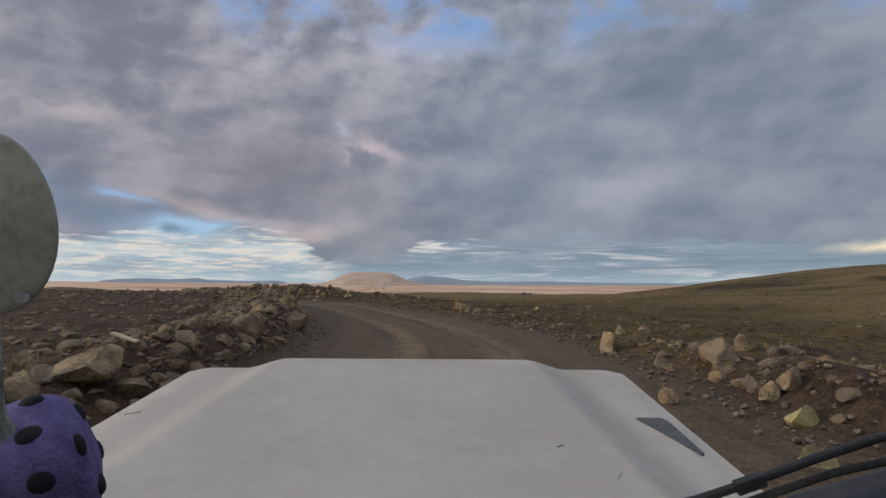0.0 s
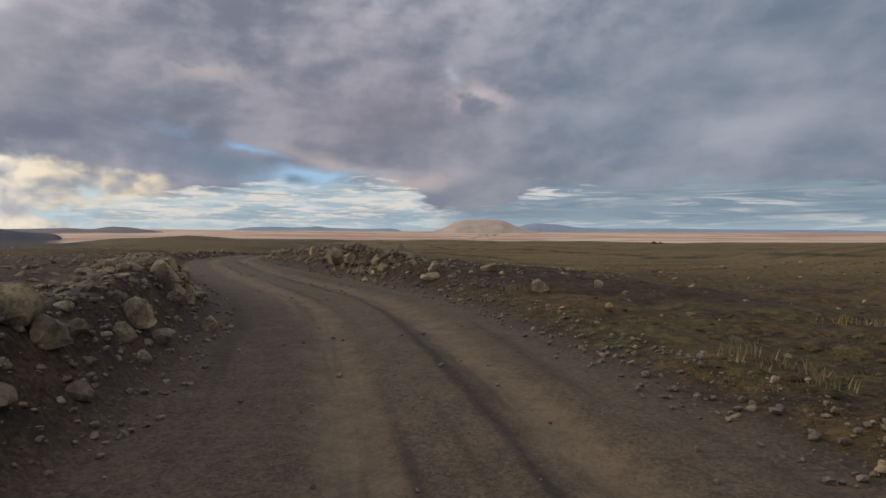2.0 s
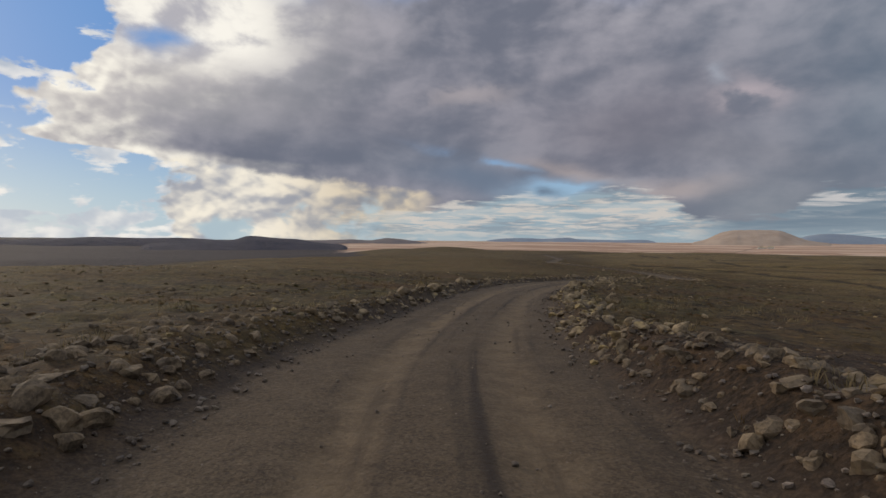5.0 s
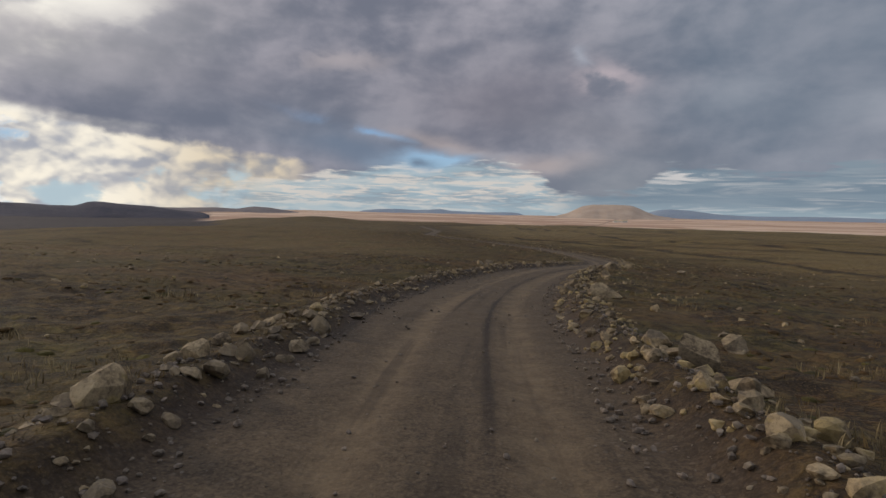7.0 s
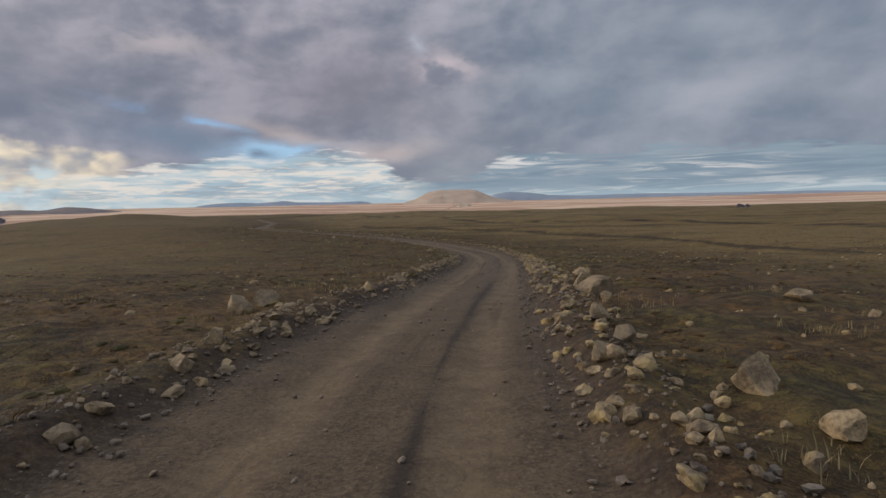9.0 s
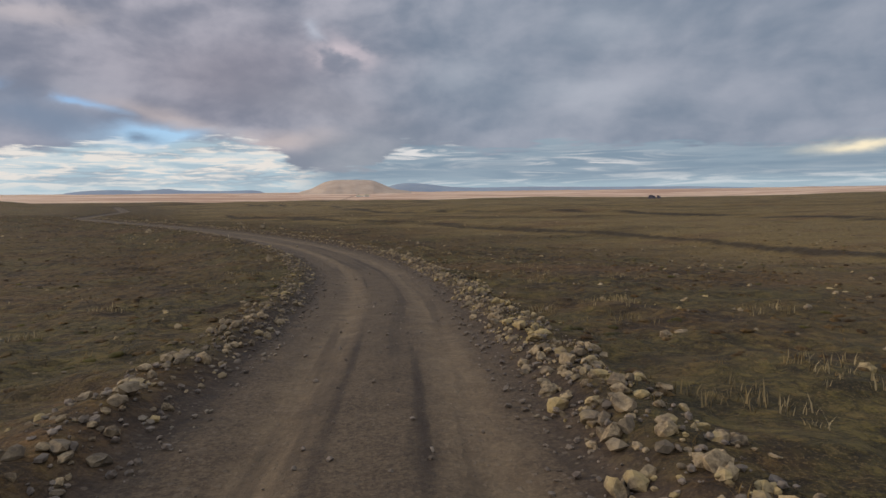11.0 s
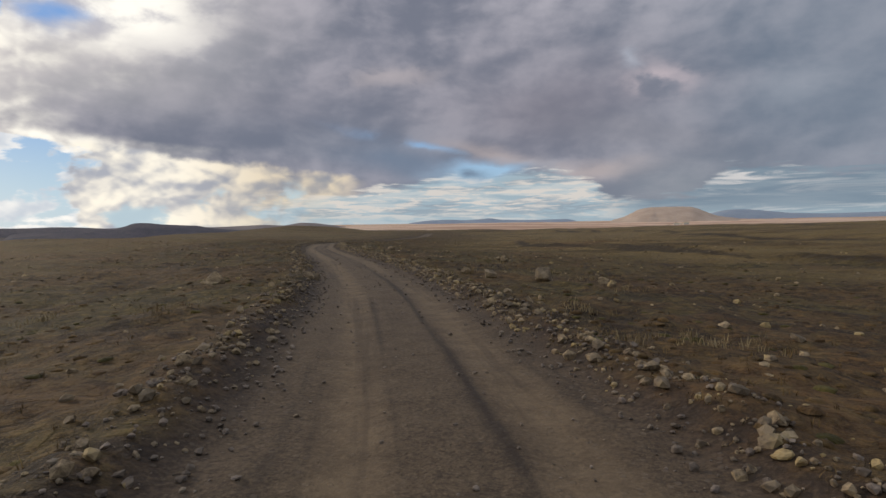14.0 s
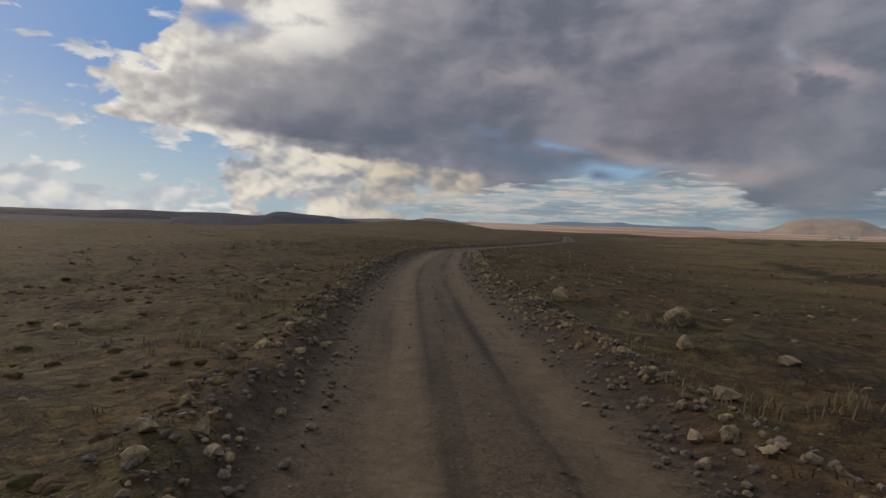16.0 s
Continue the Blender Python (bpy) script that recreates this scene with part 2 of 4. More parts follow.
def ground_material():
    m, tree, bsdf = material("heath_and_gravel", 0.95)
    p = world_place(tree)
    big = tex_noise(tree, p, 0.045, 6, 0.6)
    middle = tex_noise(tree, p, 0.35, 7, 0.68)
    small = tex_noise(tree, p, 2.6, 6, 0.70)
    grain = tex_noise(tree, p, 17.0, 5, 0.65)
    edge, across, flat, bare = (attribute(tree, n) for n in ("edge", "across", "plain", "bare"))
    moor = blend(tree, (middle * 0.6 + small * 0.4).step(0.40, 0.60), (0.031, 0.017, 0.007), (0.158, 0.084, 0.027))
    moor = blend(tree, (big * 0.35 + middle * 0.45 + small * 0.2).step(0.47, 0.58) * 0.85, moor, (0.090, 0.064, 0.018))
    rust = tex_noise(tree, p, 0.16, 8, 0.68)
    moor = blend(tree, rust.step(0.54, 0.66) * 0.6, moor, (0.138, 0.067, 0.021))
    patch = tex_noise(tree, p, 1.3, 8, 0.74)
    moor = blend(tree, patch.step(0.46, 0.40) * 0.5, moor, (0.018, 0.013, 0.005))
    moor = blend(tree, patch.step(0.54, 0.63) * 0.55, moor, (0.164, 0.101, 0.038))
    green = tex_noise(tree, p, 0.22, 7, 0.66)
    moor = blend(tree, (green * 0.75 + small * 0.25).step(0.47, 0.58) * 0.8, moor, blend(tree, patch.step(0.42, 0.58), (0.042, 0.035, 0.010), (0.118, 0.092, 0.024)))
    turf = tex_noise(tree, p, 7.0, 5, 0.74)
    moor = blend(tree, (small * 0.4 + turf * 0.6).step(0.50, 0.64) * 0.45, moor, (0.184, 0.111, 0.036))
    moor = blend(tree, (turf * 0.6 + grain * 0.4).step(0.47, 0.36) * 0.75, moor, (0.011, 0.007, 0.003))
    moor = blend(tree, (middle * 0.35 + grain * 0.65).step(0.46, 0.36) * 0.6, moor, (0.013, 0.008, 0.005))
    clump = tree.nodes.new("ShaderNodeTexVoronoi")
    wobble = tree.nodes.new("ShaderNodeTexNoise")
    wobble.inputs["Scale"].default_value, wobble.inputs["Detail"].default_value = 9.0, 3.0
    tree.links.new(p, wobble.inputs["Vector"])
    moved = tree.nodes.new("ShaderNodeVectorMath")
    moved.operation = "MULTIPLY_ADD"
    moved.inputs[1].default_value = (0.22, 0.22, 0.22)
    tree.links.new(wobble.outputs["Color"], moved.inputs[0])
    tree.links.new(p, moved.inputs[2])
    tree.links.new(moved.outputs[0], clump.inputs["Vector"])
    clump.inputs["Scale"].default_value = 5.5
    hollow = Sock(tree, clump.outputs["Distance"]).step(0.30, 0.62)
    hue = Sock(tree, clump.outputs["Color"])
    moor = blend(tree, hue.step(0.62, 0.85) * 0.45, moor, (0.120, 0.084, 0.030))
    moor = blend(tree, hue.step(0.38, 0.15) * 0.45, moor, (0.026, 0.018, 0.007))
    moor = blend(tree, hollow * 0.45, moor, (0.011, 0.008, 0.004))
    fleck = tex_noise(tree, p, 38.0, 4, 0.75)
    moor = blend(tree, fleck.step(0.54, 0.62) * 0.5, moor, (0.198, 0.126, 0.050))
    moor = blend(tree, fleck.step(0.46, 0.38) * 0.45, moor, (0.009, 0.007, 0.003))
    meadow = tex_noise(tree, vec(tree, *(Sock(tree, o) * k for o, k in zip(split_of(tree, p), (0.05, 0.13, 0.1)))), 1.0, 7, 0.62)
    grass = blend(tree, (turf * 0.5 + fleck * 0.5).step(0.38, 0.62), (0.086, 0.057, 0.019), (0.240, 0.165, 0.064))
    moor = blend(tree, (edge + (middle - 0.5) * 14.0).step(5.0, 24.0) * meadow.step(0.33, 0.55) * (across.step(-14.0, 4.0) * 0.45 + 0.40), moor, grass)
    russet = blend(tree, (turf * 0.5 + small * 0.5).step(0.40, 0.60), (0.050, 0.026, 0.010), (0.150, 0.084, 0.034))
    moor = blend(tree, meadow.step(0.54, 0.66) * 0.7, moor, russet)
    peat = attribute(tree, "peat")
    moor = blend(tree, (peat + (small - 0.5) * 0.7).step(0.40, 0.75) * 0.85, moor, blend(tree, grain.step(0.4, 0.6), (0.016, 0.011, 0.006), (0.045, 0.031, 0.016)))
    earth = blend(tree, (small * 0.5 + grain * 0.5).step(0.40, 0.62), (0.018, 0.011, 0.005), (0.081, 0.047, 0.023))
    land = blend(tree, (bare + (middle - 0.5) * 1.6).step(0.35, 0.75), moor, earth)
    # sunshine on the far plain is put into its paler, streaked colour
    plain_streaks = tex_noise(tree, vec(tree, *(Sock(tree, o) * s for o, s in zip(split_of(tree, p), (0.001, 0.005, 0.007)))), 1.0, 6, 0.6)
    sunlit_land = blend(tree, plain_streaks.step(0.40, 0.60), (0.42, 0.250, 0.160), (0.64, 0.450, 0.310))
    land = blend(tree, (flat + (big - 0.5) * 0.5).step(0.35, 0.70), land, sunlit_land)
    # dark lava ground, with the cloud shadow over it put into the colour
    lava = attribute(tree, "lava")
    land = blend(tree, (lava + (big - 0.5) * 0.6).step(0.35, 0.70), land, blend(tree, middle.step(0.4, 0.6), (0.020, 0.016, 0.019), (0.050, 0.037, 0.036)))
    gravel = blend(tree, (grain * 0.6 + small * 0.4).step(0.38, 0.64), (0.063, 0.042, 0.025), (0.120, 0.084, 0.049))
    gravel = blend(tree, fleck.step(0.52, 0.64) * 0.45, gravel, (0.195, 0.144, 0.087))
    gravel = blend(tree, fleck.step(0.47, 0.38) * 0.5, gravel, (0.037, 0.026, 0.016))
    track = (across - 0.95).bell(0.0, 0.45) + (across + 0.65).bell(0.0, 0.45)
    worn = blend(tree, (grain * 0.4 + small * 0.6).step(0.35, 0.65), (0.146, 0.100, 0.056), (0.191, 0.133, 0.076))
    gravel = blend(tree, (track * (small * 0.9 + 0.35)).step(0.25, 0.95) * 0.65, gravel, worn)
    # darker streaks along the road, and two thin dark lines between the tracks
    dark_streaks = tex_noise(tree, vec(tree, across * 2.2, Sock(tree, split_of(tree, p)[1]) * 0.12, 0.0), 1.0, 4, 0.6)
    gravel = blend(tree, dark_streaks.step(0.52, 0.66) * 0.5, gravel, (0.037, 0.026, 0.017))
    dark_lines = ((across - 0.52).bell(0.0, 0.09) + (across + 0.28).bell(0.0, 0.06) * 0.7) * dark_streaks.step(0.40, 0.56)
    gravel = blend(tree, dark_lines * 0.8, gravel, (0.029, 0.020, 0.014))
    stones = tree.nodes.new("ShaderNodeTexVoronoi")
    tree.links.new(p, stones.inputs["Vector"])
    stones.inputs["Scale"].default_value = 13.0
    near_stone = Sock(tree, stones.outputs["Distance"])
    pick = Sock(tree, stones.outputs["Color"])
    chips = near_stone.step(0.34, 0.26) * pick.step(0.60, 0.66)
    verge = edge.bell(0.45, 0.75)
    gravel = blend(tree, chips * (0.12 + verge * 0.75), gravel, (0.175, 0.136, 0.097))
    # dark verge soil, deepened by near-ground shade put into its colour
    shaded_soil = blend(tree, (small * 0.5 + grain * 0.5).step(0.40, 0.62), (0.016, 0.010, 0.007), (0.058, 0.036, 0.023))
    gravel = blend(tree, (edge + (small - 0.5) * 0.5).bell(0.50, 0.55) * 0.85, gravel, shaded_soil)
    cover = (edge + (middle - 0.5) * 0.9 + (small - 0.5) * 0.8).step(0.75, 0.10)
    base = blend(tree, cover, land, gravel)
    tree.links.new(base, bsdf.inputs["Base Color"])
    rough_land = 1.0 - cover * 0.75
    bump(tree, bsdf, (middle * 0.10 + small * 0.40 + turf * 0.6 + grain * 0.5 + fleck * 0.25 - hollow * 0.45) * rough_land + fleck * 0.06 + chips * 0.12, 0.8, 0.06)
    return m


def split_of(tree, where):
    node = tree.nodes.new("ShaderNodeSeparateXYZ")
    tree.links.new(where, node.inputs[0])
    return node.outputs


def rock_material(name, low, high, lichen):
    m, tree, bsdf = material(name, 0.9)
    co = tree.nodes.new("ShaderNodeTexCoord").outputs["Object"]
    info = tree.nodes.new("ShaderNodeObjectInfo")
    chance = Sock(tree, info.outputs["Random"])
    isle = Sock(tree, tree.nodes.new("ShaderNodeNewGeometry").outputs["Random Per Island"])
    p = world_place(tree)
    rough = tex_noise(tree, p, 3.2, 6, 0.65)
    grit = tex_noise(tree, p, 26.0, 4, 0.7)
    base = blend(tree, (rough * 0.6 + grit * 0.4).step(0.36, 0.66), low, high)
    base = blend(tree, ((chance + isle * 0.7).op("FRACT")).step(0.20, 0.95) * 0.55, base, (0.115, 0.090, 0.064))
    base = blend(tree, (tex_noise(tree, co, 1.6, 5, 0.6) + (chance - 0.5) * 0.16).step(0.57, 0.68) * 0.4, base, lichen)
    base = blend(tree, grit.step(0.60, 0.72) * 0.5, base, (0.062, 0.048, 0.036))
    tree.links.new(base, bsdf.inputs["Base Color"])
    bump(tree, bsdf, rough * 0.7 + grit * 0.3, 0.6, 0.04)
    return m


def plain_material(name, low, high, scale, rough=0.9, grain=0.3, metal=0.0, stretch=None):
    m, tree, bsdf = material(name, rough)
    bsdf.inputs["Metallic"].default_value = metal
    p = tree.nodes.new("ShaderNodeTexCoord").outputs["Object"]
    if stretch:
        p = vec(tree, *(Sock(tree, o) * s for o, s in zip(split_of(tree, p), stretch)))
    wide_n, fine_n = tex_noise(tree, p, scale, 6, 0.6), tex_noise(tree, p, scale * 9, 4, 0.65)
    base = blend(tree, (wide_n * 0.65 + fine_n * 0.35).step(0.36, 0.64), low, high)
    tree.links.new(base, bsdf.inputs["Base Color"])
    if grain:
        bump(tree, bsdf, wide_n * 0.6 + fine_n * 0.4, grain, 0.3 / scale)
    return m


GROUND = ground_material()
ROCK = rock_material("grey_tan_basalt", (0.078, 0.054, 0.033), (0.430, 0.318, 0.180), (0.380, 0.275, 0.085))
ROCK_LICHEN = rock_material("lichen_grown_basalt", (0.150, 0.122, 0.060), (0.420, 0.350, 0.165), (0.400, 0.345, 0.085))
PEBBLE = rock_material("grey_gravel_stone", (0.075, 0.056, 0.043), (0.270, 0.212, 0.160), (0.240, 0.190, 0.115))
STRAW = plain_material("dry_straw", (0.078, 0.048, 0.015), (0.207, 0.133, 0.048), 0.9, 0.9, 0.0)
MOSS = plain_material("brown_heather", (0.024, 0.015, 0.006), (0.087, 0.053, 0.017), 0.7, 0.95, 0.0)
MOSS_GREEN = plain_material("olive_moss", (0.031, 0.025, 0.007), (0.097, 0.076, 0.019), 0.9, 0.95, 0.6)
MOSS_BROWN = plain_material("dark_heather_moss", (0.026, 0.015, 0.006), (0.110, 0.062, 0.022), 0.9, 0.95, 0.6)
TURF = plain_material("brown_turf", (0.028, 0.016, 0.006), (0.138, 0.083, 0.029), 2.2, 0.95, 0.8)
TUYA = plain_material("tan_mountain_rock", (0.42, 0.305, 0.220), (0.51, 0.385, 0.285), 0.012, 0.95, 0.0, 0.0, (1.0, 1.0, 2.0))
# the blue of distance haze is mixed into this rock's base colour
HAZE_HILL = plain_material("haze_tinted_rock", (0.250, 0.292, 0.340), (0.295, 0.335, 0.378), 0.01, 0.95, 0.3)
DARK_HILL = plain_material("dark_purple_lava_hill", (0.040, 0.039, 0.054), (0.074, 0.066, 0.078), 0.012, 0.95, 0.5)
PALE_HILL = plain_material("purple_brown_hill", (0.150, 0.128, 0.128), (0.230, 0.190, 0.170), 0.01, 0.95, 0.4)
PAINT = plain_material("dusty_white_paint", (0.66, 0.615, 0.545), (0.77, 0.725, 0.655), 2.0, 0.5, 0.0)
BLACK = plain_material("black_plastic", (0.012, 0.012, 0.013), (0.03, 0.03, 0.032), 8.0, 0.5, 0.15)
MESH_GREY = plain_material("grey_grille_mesh", (0.05, 0.055, 0.055), (0.11, 0.115, 0.115), 60.0, 0.6, 0.6)
RUBBER = plain_material("tyre_rubber", (0.015, 0.015, 0.015), (0.045, 0.042, 0.038), 6.0, 0.85, 0.3)
STEEL = plain_material("grey_steel", (0.30, 0.30, 0.31), (0.45, 0.45, 0.46), 5.0, 0.4, 0.0, 0.9)
PLUSH = plain_material("purple_plush", (0.070, 0.056, 0.150), (0.140, 0.118, 0.255), 40.0, 1.0, 0.8)
PLUSH_DOT = plain_material("black_plush", (0.008, 0.008, 0.010), (0.02, 0.02, 0.025), 40.0, 1.0, 0.6)
CORD = plain_material("grey_cord", (0.14, 0.145, 0.125), (0.30, 0.31, 0.27), 60.0, 0.95, 0.8)
CUP = plain_material("cloudy_plastic", (0.19, 0.19, 0.145), (0.33, 0.325, 0.265), 14.0, 0.35, 0.1)
BLEACHED = plain_material("bleached_wood", (0.40, 0.32, 0.20), (0.58, 0.48, 0.32), 6.0, 0.85, 0.4)
CREAM = plain_material("whitewashed_wall", (0.62, 0.58, 0.52), (0.75, 0.72, 0.66), 0.5, 0.8, 0.0)


# ---- the lie of the land ----
def smooth(a, b, v):
    s = np.clip((v - a) / (b - a), 0.0, 1.0)
    return s * s * (3 - 2 * s)


def lattice(i, j, seed):
    n = np.sin(i * 127.1 + j * 311.7 + seed * 74.7) * 43758.5453
    return n - np.floor(n)


def value_noise(x, y, seed=0):
    i, j = np.floor(x), np.floor(y)
    u, v = x - i, y - j
    u, v = u * u * (3 - 2 * u), v * v * (3 - 2 * v)
    a, b = lattice(i, j, seed), lattice(i + 1, j, seed)
    c, d = lattice(i, j + 1, seed), lattice(i + 1, j + 1, seed)
    return (a * (1 - u) + b * u) * (1 - v) + (c * (1 - u) + d * u) * v - 0.5


def fbm(x, y, octaves=4, seed=0):
    total, amp = 0.0, 1.0
    for o in range(octaves):
        total = total + amp * value_noise(x * 2 ** o + 17.3 * o, y * 2 ** o - 9.1 * o, seed + o)
        amp *= 0.5
    return total


def curve_of(keys, spread):
    """A smooth function of y through about these (y, value) pairs."""
    ys = np.arange(-400.0, 520.0, 0.5)
    vs = np.interp(ys, [k[0] for k in keys], [k[1] for k in keys])
    width = int(spread / 0.5) * 2 + 1
    kernel = np.hanning(width + 2)[1:-1]
    padded = np.pad(vs, width // 2, mode="edge")
    vs = np.convolve(padded, kernel / kernel.sum(), mode="valid")
    return lambda y: np.interp(y, ys, vs)


# the gravel road: centre line, half width and height along y
road_x = curve_of([(-300, -20), (-40, -2), (0, 0.6), (13, 0.8), (18, 0), (23.8, -1.5), (30.6, -4.2), (35, -7.3), (39.5, -10.5), (43.6, -13.1),
                   (49.6, -16.7), (56.8, -19.6), (60.5, -20.9), (65.3, -22.4), (69.7, -23.6), (74.9, -24.9), (79.6, -25.5), (83.4, -25.9), (88.4, -25.9),
                   (92.1, -25.7), (96.5, -25.4), (103, -24.9), (112, -24.6), (120, -24.5), (127, -25), (134.9, -26.7), (137.5, -27.5), (142.5, -29.4),
                   (150.2, -33.5), (156, -37.2), (160, -39.8), (169.7, -47.1), (177.5, -53.6), (183.6, -58.6), (190, -63.3), (205, -73.2), (235, -84.2), (285, -99.2), (400, -151)], 4.0)
road_half = curve_of([(-20, 2.9), (0, 2.9), (20, 2.7), (25, 2.4), (31, 2.2), (42, 2.5), (55, 1.9), (62, 1.8), (75, 2.0), (85, 1.9), (95, 1.65), (103, 1.55), (120, 1.7), (136, 1.9), (150, 1.75), (160, 1.5), (190, 1.45)], 6.0)
road_z = curve_of([(-300, -4), (-60, -1.8), (-20, -1.1), (0, 0), (5.6, 0.37), (10.8, 0.5), (15, 0.54), (23.8, 0.6), (27.9, 0.72), (31.2, 0.79), (46.6, 0.7), (51.7, 0.63),
                   (56.8, 0.53), (61.7, 0.45), (66.9, 0.3), (72, 0.1), (77.2, -0.12), (82.4, -0.31), (87.3, -0.45), (92.8, -0.589), (105.5, -1.29), (112.6, -1.74), (117, -2.04), (120, -2.2),
                   (127, -2.47), (134, -2.68), (140, -2.77), (158, -2.75), (170, -2.73), (195, -2.8), (240, -3.6), (400, -4.3)], 3.0)
berm_left = curve_of([(-30, 0.5), (0, 0.5), (7, 0.55), (12, 0.55), (15, 0.6), (21, 0.85), (27, 0.9), (33, 0.75), (38, 0.55), (46, 0.42), (55, 0.3), (65, 0.24), (80, 0.2), (200, 0.18)], 4.0)
berm_right = curve_of([(-30, 0.5), (0, 0.6), (5, 0.5), (10, 0.15), (26, 0.1), (32, 0.2), (35, 0.5), (38, 0.9), (41, 1.05), (46, 0.7), (53, 0.42), (62, 0.36), (75, 0.32), (90, 0.26), (120, 0.18), (200, 0.16)], 4.0)


def lateral(x, y):
    """Signed distance from the road's centre line, to the right."""
    slope = (road_x(y + 1.0) - road_x(y - 1.0)) / 2.0
    return (x - road_x(y)) / np.sqrt(1 + slope * slope)


def height(x, y):
    x, y = np.asarray(x, float), np.asarray(y, float)
    u, half = lateral(x, y), road_half(y)
    near = np.exp(-(u / 60.0) ** 2)
    z = road_z(y) * near + (1 - near) * (0.6 * road_z(y) - 0.2)
    v = np.abs(u) - half
    berm = np.where(u < 0, berm_left(y), berm_right(y))
    tail = np.where(y < 52, 0.65, 0.45)
    crest = np.where(y < 52, 1.0, 0.55)
    z = z + berm * smooth(-0.05, crest, v) * (tail + (1 - tail) * np.exp(-((v - crest) / (0.85 * crest)) ** 2)) * np.exp(-(np.maximum(v, 0) / 22.0) ** 2)
    z = z + smooth(-0.2, 1.2, v) * 0.16 * fbm(x * 1.3, y * 1.3, 4, 3)
    # ruts, the loose crown between them and small unevenness
    z = z - 0.045 * (np.exp(-((u - 0.15 + 0.85) / 0.28) ** 2) + np.exp(-((u - 0.15 - 0.85) / 0.28) ** 2)) * smooth(0.2, -0.3, v)
    z = z + 0.035 * fbm(x * 2.2, y * 2.2, 3, 11)
    off = smooth(1.0, 9.0, v)
    z = z + off * (0.10 * fbm(x / 1.6, y / 2.6, 3, 21) + 0.7 * fbm(x / 24.0, y / 24.0, 3, 31))
    # a low rise beside the start of the road, and one far along the heath
    z = z + 4.6 * np.exp(-((x - 64) / 30.0) ** 2 - ((y - 66) / 40.0) ** 2) + 1.3 * np.exp(-((x - 30) / 50.0) ** 2 - ((y - 310) / 40.0) ** 2)
    # the heath to the right lies a little lower, with a worn bank across it
    z = z - 0.28 * smooth(3.0, 14.0, u) * smooth(12, 24, y) + 0.45 * smooth(50, 53, u + 9.0 * fbm(x / 60.0, y / 60.0, 3, 57))
    z = z + 0.42 * smooth(-0.9, 0.9, u - 24.0 + 2.5 * fbm(x / 30.0, y / 30.0, 3, 58)) * smooth(100, 120, y) * smooth(250, 215, y) * smooth(44, 30, u)
    # the moor ends in a wide valley, and the plain climbs away to the horizon
    r = np.hypot(x + 25, y - 80)
    az = np.degrees(np.arctan2(-(x + 25), y - 80))
    edge = 430 + 60 * np.sin(np.radians(az * 3.1)) + 260 * smooth(-24, -50, az)
    wide = off * (5.0 * fbm(x / 170.0, y / 170.0, 3, 41)) * smooth(150, 400, r)
    z = z + wide - 14.0 * smooth(edge, edge + 480, r)
    z = z + 44.0 * smooth(900, 5200, r)
    # a sunken lava field to the left
    z = z - 7.0 * smooth(150, 330, r) * smooth(36, 47, az) * smooth(120, 100, az)
    # the moor's edge falls away towards the lava field
    r_edge = np.hypot(x + 19, y - 56)
    az_edge = np.degrees(np.arctan2(-(x + 19), y - 56))
    z = z - 6.0 * smooth(48, 150, r_edge) * smooth(24, 46, az_edge) * smooth(135, 105, az_edge) * smooth(215, 150, y)
    # the heath inside the bend lies low
    z = z - 0.45 * smooth(-3, -9, u) * smooth(-70, -40, u) * smooth(98, 112, y) * smooth(195, 170, y)
    # a green knoll beyond the end of the road
    z = z + 3.4 * np.exp(-((x + 205) / 34.0) ** 2 - ((y - 378) / 26.0) ** 2)
    return z


# ---- building helpers ----
def part(name, bm, mat, parent=None, label=""):
    """Links a bmesh as one mesh object, under a thing where one is given."""
    mesh = bpy.data.meshes.new(name)
    bm.to_mesh(mesh)
    bm.free()
    mesh.materials.append(mat)
    ob = new(name, mesh)
    if parent is not None:
        ob.parent = parent
    return tagged(ob, label)


def shade(ob, angle=40):
    ob.data.shade_smooth()
    ob.data.set_sharp_from_angle(angle=radians(angle))
    return ob


def mesh_of(name, points, faces, mat, smoothed=True):
    mesh = bpy.data.meshes.new(name)
    points, faces = np.asarray(points, np.float32), np.asarray(faces, np.int32)
    mesh.vertices.add(len(points))
    mesh.vertices.foreach_set("co", points.ravel())
    k = faces.shape[1]
    mesh.loops.add(faces.size)
    mesh.loops.foreach_set("vertex_index", faces.ravel())
    mesh.polygons.add(len(faces))
    mesh.polygons.foreach_set("loop_start", np.arange(0, faces.size, k, dtype=np.int32))
    mesh.polygons.foreach_set("use_smooth", np.full(len(faces), smoothed))
    mesh.update(calc_edges=True)
    mesh.validate()
    mesh.materials.append(mat)
    return mesh


def grid_faces(rows, cols):
    i = np.arange(rows - 1)[:, None] * cols + np.arange(cols - 1)[None, :]
    return np.stack([i, i + 1, i + cols + 1, i + cols], -1).reshape(-1, 4)


def spread_out(first, step, growth, limit):
    values = [first]
    while values[-1] < limit:
        values.append(values[-1] + step)
        step *= growth
    return np.array(values)


